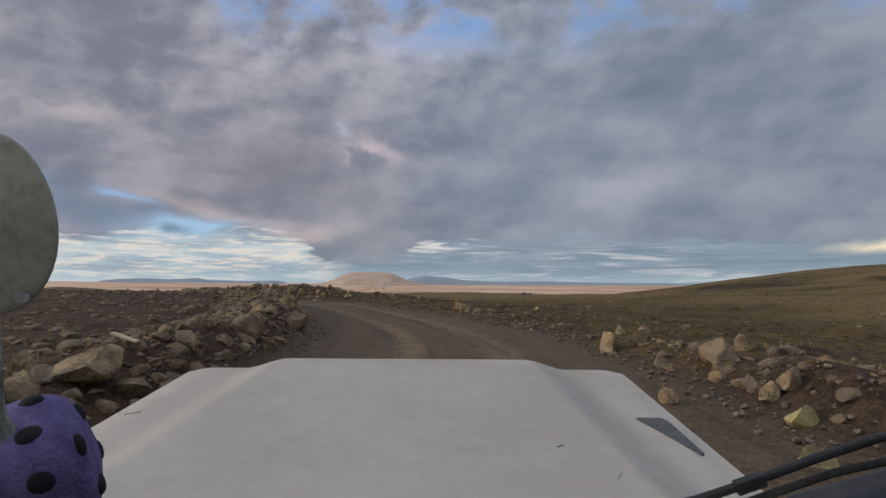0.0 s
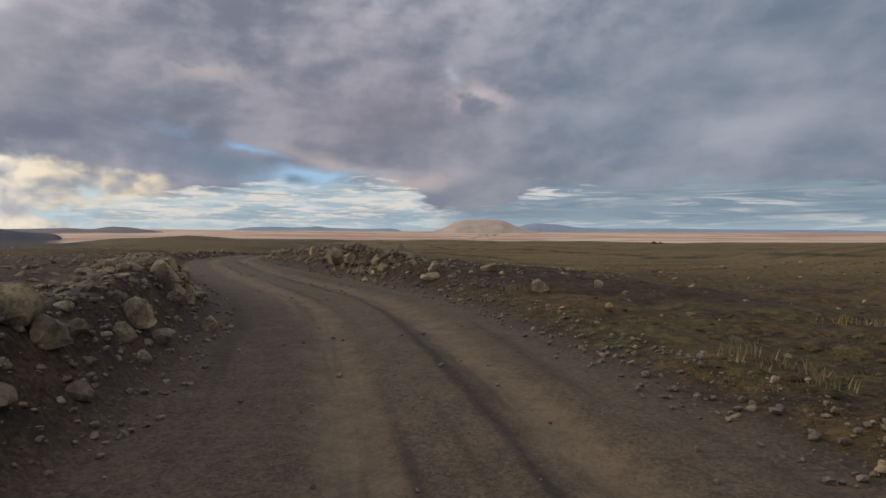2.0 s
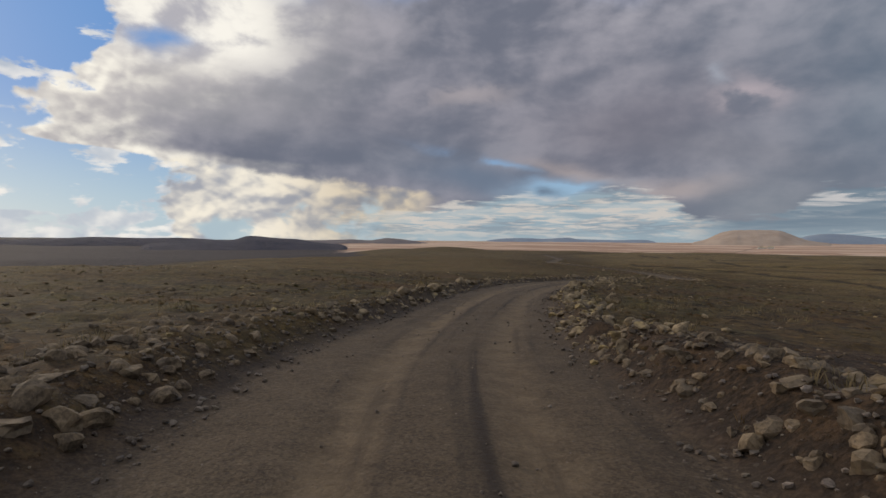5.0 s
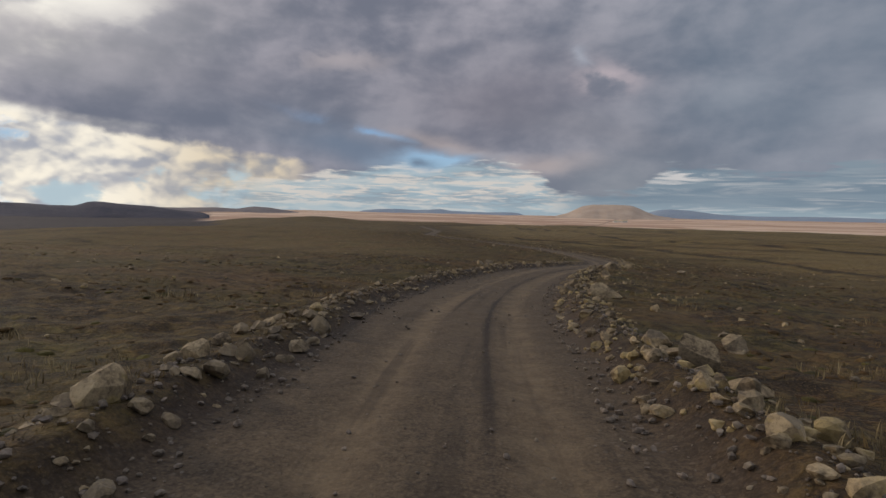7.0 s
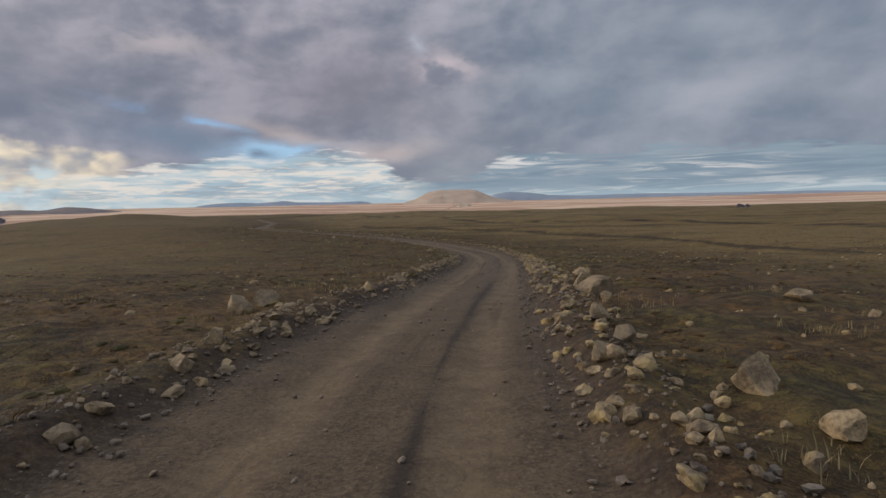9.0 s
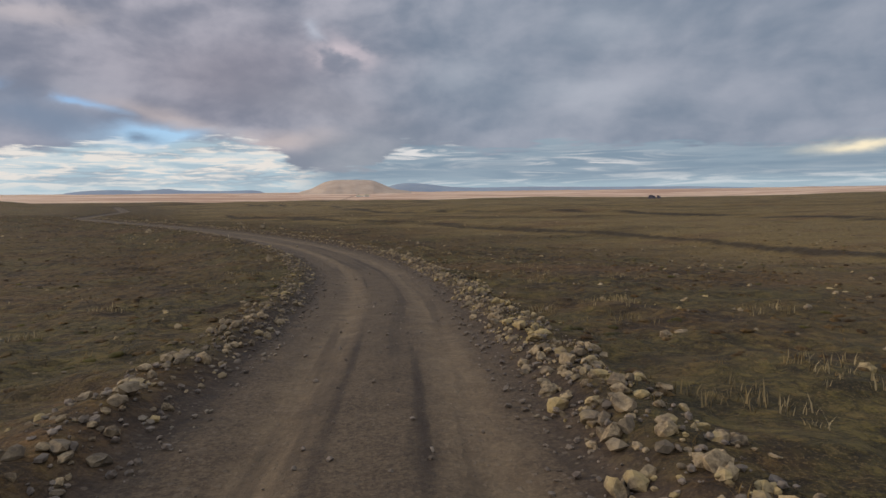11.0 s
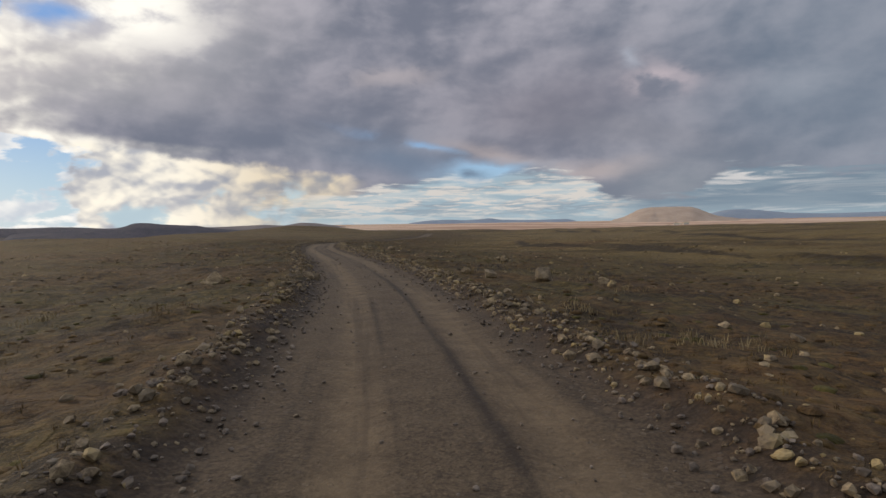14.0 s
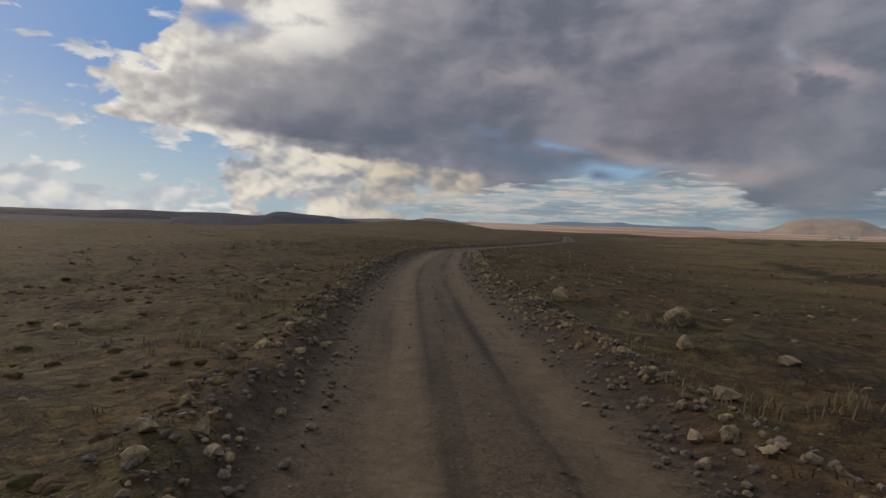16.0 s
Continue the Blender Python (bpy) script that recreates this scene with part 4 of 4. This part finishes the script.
# stones on the heath
for seed, count in ((81, 1100), (82, 500)):
    g = np.random.default_rng(seed)
    ys = g.uniform(15, 330, count)
    xs = road_x(ys) + np.where(g.uniform(0, 1, count) < 0.66, 1, -1) * (5 + 65 * g.uniform(0, 1, count) ** 1.3)
    strew("heath_stones", "scattered grey stones half buried in the heath", "stones", ROCK, xs, ys, sizes_of(g, count, 0.10, 0.36, 2.6), 1, seed, 0.30)
g = np.random.default_rng(83)
ys = g.uniform(8, 230, 4200)
xs = road_x(ys) + np.where(g.uniform(0, 1, 4200) < 0.62, 1, -1) * (road_half(ys) + 1.2 + 34 * g.uniform(0, 1, 4200) ** 1.5)
strew("heath_stones", "pale flat stones lying in the moor grass", "stones", ROCK, xs, ys, sizes_of(g, 4200, 0.05, 0.24, 2.4), 1, 83, 0.28)
# gravel chips on the verge and the road
for side in (-1, 1):
    xs, ys, g = along(15000, 90 + side, -8, 210, -0.3, 1.0, side, 0.9)
    strew("verge_gravel", "loose grey gravel on the road's edge", "gravel", PEBBLE, xs, ys, sizes_of(g, 15000, 0.022, 0.11, 2.6), 1, 92 + side, 0.1)
g = np.random.default_rng(97)
ys = g.uniform(-8, 190, 2600)
xs = road_x(ys) + (road_half(ys) * g.uniform(-1, 1, 2600)) * 0.95
strew("road_gravel", "single loose stones on the packed gravel", "gravel", PEBBLE, xs, ys, sizes_of(g, 2600, 0.02, 0.085, 3.2), 1, 98, 0.1)


# ---- low plants ----
def tufts(name, label, category, mat, xs, ys, tall, blades, lean, seed):
    """One mesh of many tufts, each a fan of bent tapering blades."""
    g = np.random.default_rng(seed)
    n = len(xs) * blades
    cx, cy, h = np.repeat(xs, blades), np.repeat(ys, blades), np.repeat(tall, blades) * g.uniform(0.55, 1.1, n)
    cx, cy = cx + g.normal(0, 0.35, n) * h, cy + g.normal(0, 0.35, n) * h
    cz = height(cx, cy) - 0.02
    a, out_by = g.uniform(0, 2 * np.pi, n), g.uniform(0.1, lean, n)
    wx, wy = -np.sin(a) * h * 0.05, np.cos(a) * h * 0.05
    mx, my = np.cos(a) * h * out_by * 0.35, np.sin(a) * h * out_by * 0.35
    tx, ty = np.cos(a) * h * out_by, np.sin(a) * h * out_by
    pts = np.stack([np.stack([cx - wx, cy - wy, cz], -1), np.stack([cx + wx, cy + wy, cz], -1),
                    np.stack([cx + mx + wx * 0.7, cy + my + wy * 0.7, cz + h * 0.55], -1), np.stack([cx + mx - wx * 0.7, cy + my - wy * 0.7, cz + h * 0.55], -1),
                    np.stack([cx + tx, cy + ty, cz + h], -1)], 1).reshape(-1, 3)
    base = np.arange(n)[:, None] * 5
    tri = np.concatenate([base + np.array([[0, 1, 2]]), base + np.array([[0, 2, 3]]), base + np.array([[3, 2, 4]])])
    return tagged(new(name, mesh_of(name, pts, tri, mat)), label, category, "", "stuff")


def heath_places(count, seed, y0, y1, near, far, share_right=0.55, power=1.7):
    g = np.random.default_rng(seed)
    ys = g.uniform(y0, y1, count)
    side = np.where(g.uniform(0, 1, count) < share_right, 1, -1)
    xs = road_x(ys) + side * (road_half(ys) + near + (far - near) * g.uniform(0, 1, count) ** power) * 1.08
    keep = fbm(xs / 3.0, ys / 3.0, 2, 51) > -0.12
    rubble = np.where(side < 0, ys < 50, ((ys > 30) & (ys < 52)) | (ys < 10)) & (np.abs(lateral(xs, ys)) < 16)
    keep &= ~rubble | (g.uniform(0, 1, count) < 0.12)
    return xs[keep], ys[keep], g


xs, ys, g = heath_places(44000, 101, -8, 230, 0.5, 34.0)
tufts("heather", "low brown heather and moss over the heath", "heather", MOSS, xs, ys, g.uniform(0.04, 0.10, len(xs)), 5, 1.7, 102)
xs, ys, g = heath_places(34000, 103, -8, 230, 0.4, 32.0)
tufts("dry_grass", "dry straw-coloured grass tufts on the heath", "grass", STRAW, xs, ys, g.uniform(0.04, 0.11, len(xs)), 6, 1.3, 104)


PALE_STRAW = plain_material("pale_dry_grass", (0.150, 0.108, 0.050), (0.330, 0.250, 0.130), 0.9, 0.9, 0.0)
g = np.random.default_rng(105)
at_y = g.uniform(2, 225, 230)
at_u = np.where(g.uniform(0, 1, 230) < 0.6, 1, -1) * (road_half(at_y) + 1.3 + 6.0 * g.uniform(0, 1, 230) ** 1.6)
xs = np.repeat(road_x(at_y) + at_u * 1.05, 16) + g.normal(0, 0.32, 230 * 16)
ys = np.repeat(at_y, 16) + g.normal(0, 0.32, 230 * 16)
tufts("dry_grass", "pale dry grass standing in clumps beside the verge", "grass", PALE_STRAW, xs, ys, g.uniform(0.08, 0.19, len(xs)), 7, 0.7, 106)


# ---- the white off-road vehicle, where the drive begins ----
EYE = PATH[0][1]
CAR = Matrix.Translation(EYE.translation) @ Matrix.Rotation(radians(-3.71), 4, "Z") @ Matrix.Rotation(radians(6.1), 4, "X")


def sheet(xs, ys, zs):
    """A grid of points (rows along y) as a bmesh."""
    bm = bmesh.new()
    rows = [[bm.verts.new((x, y, zs(x, y))) for x in xs] for y in ys]
    for a, b in zip(rows, rows[1:]):
        for p, q, r, s in zip(a, a[1:], b[1:], b):
            bm.faces.new((p, q, r, s))
    return bm


def solid(bm, thick):
    made = bmesh.ops.solidify(bm, geom=bm.faces[:], thickness=thick)
    bmesh.ops.recalc_face_normals(bm, faces=bm.faces[:])
    return made


def box(size, at, bevel=0.0, turn=None):
    bm = bmesh.new()
    bmesh.ops.create_cube(bm, size=1.0)
    for v in bm.verts:
        v.co = Vector((v.co.x * size[0], v.co.y * size[1], v.co.z * size[2]))
    if bevel:
        bmesh.ops.bevel(bm, geom=bm.edges[:], offset=bevel, segments=2, affect="EDGES", profile=0.6)
    if turn is not None:
        bmesh.ops.transform(bm, matrix=turn, verts=bm.verts[:])
    bmesh.ops.translate(bm, vec=at, verts=bm.verts[:])
    return bm


def tube(points, radius, sides=8):
    """A bent round bar through these points."""
    bm = bmesh.new()
    pts = [Vector(p) for p in points]
    rings = []
    for n, p in enumerate(pts):
        d = (pts[min(n + 1, len(pts) - 1)] - pts[max(n - 1, 0)]).normalized()
        m = d.to_track_quat("Z", "Y").to_matrix()
        rings.append([bm.verts.new(p + m @ Vector((math.cos(a) * radius, math.sin(a) * radius, 0))) for a in (2 * math.pi * k / sides for k in range(sides))])
    for a, b in zip(rings, rings[1:]):
        for k in range(sides):
            bm.faces.new((a[k], a[(k + 1) % sides], b[(k + 1) % sides], b[k]))
    bm.faces.new(rings[0][::-1])
    bm.faces.new(rings[-1])
    return bm


MID, HALF, FRONT, REAR, TOP = -0.125, 0.74, 2.06, 0.70, -0.492


def bonnet_z(x, y):
    """The bonnet's top: flat wings, a raised middle with soft shoulders and rounded front and sides."""
    s = abs(x - MID)
    run = (FRONT - y) / (FRONT - REAR)
    shoulder = 0.415 + 0.10 * run
    lift = 0.034 * (1 - smooth(shoulder - 0.02, shoulder + 0.13, s))
    z = TOP + lift - 0.014 * smooth(HALF - 0.10, HALF + 0.01, s) ** 2
    z -= 0.030 * smooth(FRONT - 0.10, FRONT + 0.01, y) ** 2
    z -= 0.007 * math.exp(-((y - FRONT + 0.12) / 0.016) ** 2) * (1 - smooth(shoulder - 0.06, shoulder, s))
    z += 0.004 * math.exp(-((s - shoulder - 0.01) / 0.012) ** 2) * (1 - smooth(FRONT - 0.2, FRONT - 0.1, y))
    return float(z)


def build_vehicle():
    car = new("off_road_vehicle")
    tagged(car, "dusty white off-road vehicle standing on the gravel road", "car")
    xs = np.linspace(MID - HALF, MID + HALF, 75)
    ys = np.concatenate([np.linspace(REAR, FRONT - 0.2, 34), np.linspace(FRONT - 0.19, FRONT, 24)])
    bm = sheet(xs, ys, bonnet_z)
    solid(bm, 0.02)
    bonnet = shade(part("bonnet", bm, PAINT, car, "white bonnet with a raised middle"), 50)
    # scratches in the paint
    for x, y, long_m, turn in ((0.245, 1.20, 0.020, 40), (-0.80, 1.50, 0.04, 35)):
        x = max(x, MID - HALF + 0.06)
        part("scratch", box((long_m, 0.0018, 0.0012), (x, y, bonnet_z(x, y) + 0.002), 0, Matrix.Rotation(radians(turn), 3, "Z")), MESH_GREY, bonnet)
    # the vent let into the bonnet's flank
    bm = bmesh.new()
    ring = [(0.494, 1.48), (0.558, 1.485), (0.571, 1.465), (0.5685, 1.255), (0.558, 1.245), (0.524, 1.376)]
    top = [bm.verts.new((x, y, bonnet_z(x, y) + 0.004)) for x, y in ring]
    low = [bm.verts.new((x, y, bonnet_z(x, y) - 0.012)) for x, y in ring]
    bm.faces.new(top)
    for k in range(len(ring)):
        bm.faces.new((top[k], low[k], low[(k + 1) % len(ring)], top[(k + 1) % len(ring)]))
    bmesh.ops.recalc_face_normals(bm, faces=bm.faces[:])
    vent = part("vent", bm, MESH_GREY, car, "dark grey mesh vent in the bonnet")
    # body below the bonnet
    part("front_panel", box((1.40, 0.05, 0.42), (MID, FRONT - 0.05, TOP - 0.27), 0.02), PAINT, car)
    grille = part("grille", box((0.86, 0.03, 0.24), (MID, FRONT - 0.01, TOP - 0.24), 0.01), BLACK, car, "black front grille")
    for k in range(6):
        part("slat", box((0.84, 0.02, 0.012), (MID, FRONT + 0.012, TOP - 0.34 + 0.04 * k), 0.004), STEEL, grille)
    for s in (-1, 1):
        lamp = bmesh.new()
        bmesh.ops.create_cone(lamp, cap_ends=True, segments=28, radius1=0.095, radius2=0.085, depth=0.05, matrix=Matrix.Translation((MID + s * 0.56, FRONT, TOP - 0.24)) @ Matrix.Rotation(radians(-90), 4, "X"))
        part("headlight", lamp, STEEL, car, "round headlight")
        part("wing", box((0.17, 1.30, 0.10), (MID + s * 0.74, FRONT - 0.67, TOP - 0.16), 0.04), PAINT, car)
        part("side_panel", box((0.05, 1.25, 0.40), (MID + s * 0.70, FRONT - 0.67, TOP - 0.29), 0.01), PAINT, car)
        wheel = bmesh.new()
        bmesh.ops.create_cone(wheel, cap_ends=True, segments=40, radius1=0.39, radius2=0.39, depth=0.26, matrix=Matrix.Translation((MID + s * 0.79, FRONT - 0.62, -1.37)) @ Matrix.Rotation(radians(90), 4, "Y"))
        bmesh.ops.bevel(wheel, geom=[e for e in wheel.edges if len(e.link_faces) == 2 and e.calc_face_angle() > 1], offset=0.05, segments=3, affect="EDGES")
        tyre = part("wheel", wheel, RUBBER, car, "black rubber tyre on a steel rim")
        rim = bmesh.new()
        bmesh.ops.create_cone(rim, cap_ends=True, segments=32, radius1=0.21, radius2=0.18, depth=0.06, matrix=Matrix.Translation((MID + s * 0.925, FRONT - 0.62, -1.37)) @ Matrix.Rotation(radians(90 * s), 4, "Y"))
        part("rim", rim, STEEL, tyre)
    part("bumper", box((1.66, 0.16, 0.18), (MID, FRONT + 0.10, TOP - 0.55), 0.04), BLACK, car, "black front bumper")
    part("chassis", box((0.80, 2.2, 0.16), (MID, FRONT - 1.1, TOP - 0.66), 0.03), BLACK, car)
    part("axle", tube([(MID - 0.72, FRONT - 0.62, -1.37), (MID + 0.72, FRONT - 0.62, -1.37)], 0.06, 12), BLACK, car)
    part("cowl", box((1.40, 0.20, 0.05), (MID, REAR - 0.06, TOP - 0.09), 0.02), BLACK, car, "black cowl under the wipers")
    # black box added to darken the corner right of the bonnet
    part("corner_box", box((0.24, 0.12, 0.05), (0.71, 0.94, -0.452), 0.015, Matrix.Rotation(radians(-16), 3, "Y")), BLACK, car, "small black box beside the bonnet's right rear corner")
    # wiper
    wiper = part("wiper_arm", tube([(0.40, 0.95, -0.455), (0.421, 0.95, -0.450), (0.508, 0.95, -0.4195), (0.608, 0.95, -0.381), (0.716, 0.95, -0.344), (0.80, 0.95, -0.330)], 0.008, 10), BLACK, car, "black wiper arm")
    part("wiper_blade", tube([(0.50, 0.955, -0.458), (0.549, 0.95, -0.4365), (0.64, 0.95, -0.404), (0.716, 0.95, -0.386), (0.82, 0.95, -0.365)], 0.007, 8), RUBBER, wiper)
    part("wiper_joint", box((0.05, 0.018, 0.022), (0.505, 0.948, -0.421), 0.004, Matrix.Rotation(radians(-20), 3, "Y")), BLACK, wiper)
    # the suction mount and the plush die that dangle at the windscreen
    bm = bmesh.new()
    bmesh.ops.create_uvsphere(bm, u_segments=36, v_segments=18, radius=1.0)
    for v in bm.verts:
        v.co = Vector((-0.266 + v.co.x * 0.040 * (1 - 0.10 * v.co.z), 0.345 + 0.007 * v.co.y, -0.001 + 0.054 * v.co.z))
    cup = shade(part("suction_cup", bm, CUP, car, "cloudy grey plastic suction cup"), 60)
    bm = bmesh.new()
    bmesh.ops.create_cone(bm, cap_ends=True, segments=20, radius1=0.0035, radius2=0.0035, depth=0.004, matrix=Matrix.Translation((-0.243, 0.3375, -0.043)) @ Matrix.Rotation(radians(90), 4, "X"))
    part("rivet", bm, STEEL, cup)
    part("cord", tube([(-0.276, 0.352, -0.04), (-0.279, 0.358, -0.09), (-0.283, 0.365, -0.12), (-0.279, 0.372, -0.14), (-0.281, 0.378, -0.16)], 0.007, 10), CORD, car, "grey twisted cord")
    bm = bmesh.new()
    bmesh.ops.create_cube(bm, size=0.086)
    bmesh.ops.bevel(bm, geom=bm.edges[:], offset=0.028, segments=6, affect="EDGES", profile=0.5)
    tip = Matrix.Translation((-0.286, 0.395, -0.172)) @ Euler((0.35, -0.30, 0.45)).to_matrix().to_4x4()
    bmesh.ops.transform(bm, matrix=tip, verts=bm.verts[:])
    die = shade(part("plush_die", bm, PLUSH, car, "purple plush die with black spots"), 80)
    for u, w in ((-0.018, 0.018), (0.018, -0.018), (0.018, 0.018), (-0.018, -0.018)):
        for axis in range(3):
            bm = bmesh.new()
            bmesh.ops.create_uvsphere(bm, u_segments=16, v_segments=8, radius=0.0085)
            place = ((u, w, 0.040), (u, -0.040, w), (0.040, u, w))[axis]
            flat = ((1, 1, 0.5), (1, 0.5, 1), (0.5, 1, 1))[axis]
            for v in bm.verts:
                v.co = tip @ Vector([p + c * k for p, c, k in zip(place, v.co, flat)])
            part("spot", bm, PLUSH_DOT, die)
    return car


car = build_vehicle()
car.matrix_world = CAR


# ---- moss cushions: the rough turf of the heath ----
def cushions(name, label, mat, count, seed, far, wide_m, tall, near=0.9, power=1.4):
    xs, ys, g = heath_places(count, seed, -8, 270, near, far, 0.55, power)
    n = len(xs)
    rings, sides = 3, 7
    size = g.uniform(wide_m[0], wide_m[1], n)
    high = size * g.uniform(tall[0], tall[1], n)
    zs = height(xs, ys)
    turn = g.uniform(0, 6.28, n)
    pts, tri = [], []
    for k in range(rings):
        lift, wide_k = math.sin(k / rings * 1.5), math.cos(k / rings * 1.5)
        for q in range(sides):
            a = turn + 6.2832 * q / sides
            jit = 1 + g.uniform(-0.25, 0.25, n)
            pts.append(np.stack([xs + np.cos(a) * size * wide_k * jit * 0.5, ys + np.sin(a) * size * wide_k * jit * 0.5, zs - 0.012 + high * lift], -1))
    pts.append(np.stack([xs, ys, zs - 0.012 + high], -1))
    top = rings * sides
    for k in range(rings - 1):
        for q in range(sides):
            a, b = k * sides + q, k * sides + (q + 1) % sides
            tri += [(a, b, b + sides), (a, b + sides, a + sides)]
    tri += [((rings - 1) * sides + q, (rings - 1) * sides + (q + 1) % sides, top) for q in range(sides)]
    points = np.stack(pts, 1).reshape(-1, 3)
    faces = (np.arange(n)[:, None, None] * (top + 1) + np.array(tri)[None]).reshape(-1, 3)
    return tagged(new(name, mesh_of(name, points, faces, mat)), label, "moss", "", "stuff")


cushions("moss", "olive moss cushions over the heath", MOSS_GREEN, 13000, 201, 34.0, (0.06, 0.22), (0.15, 0.26))
cushions("moss", "dark brown heather cushions over the heath", MOSS_BROWN, 15000, 202, 38.0, (0.06, 0.22), (0.16, 0.30))

cushions("moss", "rough brown turf clumps beside the road", TURF, 16000, 203, 11.0, (0.06, 0.20), (0.16, 0.30), 0.7, 1.15)


# ---- single small things ----
def build_stake():
    """A bleached, leaning marker stake beside the road."""
    x, y = STAKE
    z = float(height(x, y))
    bm = box((0.040, 0.035, 0.56), (0, 0, 0.19), 0.004)
    for v in bm.verts:
        if v.co.z > 0.25:
            v.co.x *= 0.6
    ob = part("marker_stake", bm, BLEACHED)
    ob.matrix_world = pose(x, y, z, 6, -9, 20)
    return tagged(ob, "bleached wooden marker stake leaning in the heath", "stake")


STAKE = (-34.89, 146.5)
build_stake()

bm = box((0.36, 0.060, 0.022), (0, 0, 0), 0.003)
plank = part("plank", bm, BLEACHED)
plank.matrix_world = pose(-3.11, 6.82, float(height(-3.11, 6.82)) + 0.10, 6, 14, -18)
tagged(plank, "broken pale wooden plank lying on the rubble", "plank")


def build_farm(x, y, long_m, turn):
    """A small white farmhouse, far off on the plain."""
    z = float(height(x, y))
    house = new("farmhouse")
    house.matrix_world = pose(x, y, z, 0, 0, turn)
    wide_m, tall_m = long_m * 0.5, long_m * 0.32
    part("wall", box((long_m, wide_m, tall_m + 2), (0, 0, tall_m / 2 - 1), 0.1), CREAM, house)
    bm = bmesh.new()
    ends = []
    for s in (-1, 1):
        ends.append([bm.verts.new((s * long_m * 0.53, v, h)) for v, h in ((-wide_m * 0.57, tall_m), (0, tall_m * 1.7), (wide_m * 0.57, tall_m))])
    a, b = ends
    bm.faces.new(a)
    bm.faces.new(b[::-1])
    for k in range(3):
        bm.faces.new((a[k], b[k], b[(k + 1) % 3], a[(k + 1) % 3]))
    bmesh.ops.recalc_face_normals(bm, faces=bm.faces[:])
    part("roof", bm, BLEACHED, house, "pale gabled roof")
    for k in (-0.25, 0.25):
        part("window", box((long_m * 0.12, 0.2, tall_m * 0.4), (k * long_m, -wide_m / 2 - 0.05, tall_m * 0.55), 0.03), BLACK, house)
    return tagged(house, "small whitewashed farmhouse far off on the plain", "house", "farmhouses on the plain")


for az_f, far_f, long_f, turn_f in ((2.35, 2350, 15, 10), (2.0, 2380, 11, -15), (1.55, 2330, 18, 5)):
    build_farm(-25 - math.sin(radians(az_f)) * far_f, 80 + math.cos(radians(az_f)) * far_f, long_f, turn_f)


def build_cairn(x, y):
    """A low heap of five stones on the heath."""
    heap = new("cairn")
    heap.matrix_world = pose(x, y, float(height(x, y)) - 0.02, 0, 0, 0)
    stones = ((-0.17, 0.0, 0.0, 0.30, 0.22, 20), (0.14, 0.02, 0.0, 0.34, 0.17, 75), (0.12, 0.0, 0.15, 0.30, 0.15, 140), (-0.08, 0.16, 0.0, 0.26, 0.16, 200), (0.42, 0.05, 0.0, 0.17, 0.10, 50))
    for k, (sx, sy, sz, wide_s, tall_s, turn_s) in enumerate(stones):
        stone = new("stone", ROCKS[k + 2])
        stone.parent = heap
        stone.matrix_local = pose(sx, sy, sz, 0, 0, turn_s) @ Matrix.Diagonal((wide_s, wide_s * 0.8, tall_s, 1))
    return tagged(heap, "low heap of grey stones piled on the brown heath", "cairn")


build_cairn(-40.3, 172.2)

# two outcrops on the skyline
OUTCROP = rock_meshes(1, 43, DARK_HILL)[0]
for x, y, wide_m, tall_m in ((57.6, 279.0, 2.4, 1.3), (60.4, 280.5, 1.2, 1.2)):
    ob = new("outcrop", OUTCROP)
    ob.matrix_world = pose(x, y, float(height(x, y)) - 0.15, 0, 0, 40) @ Matrix.Diagonal((wide_m, wide_m * 0.8, tall_m, 1))
    tagged(ob, "dark rock outcrop on the skyline of the heath", "outcrop", "outcrops on the heath")
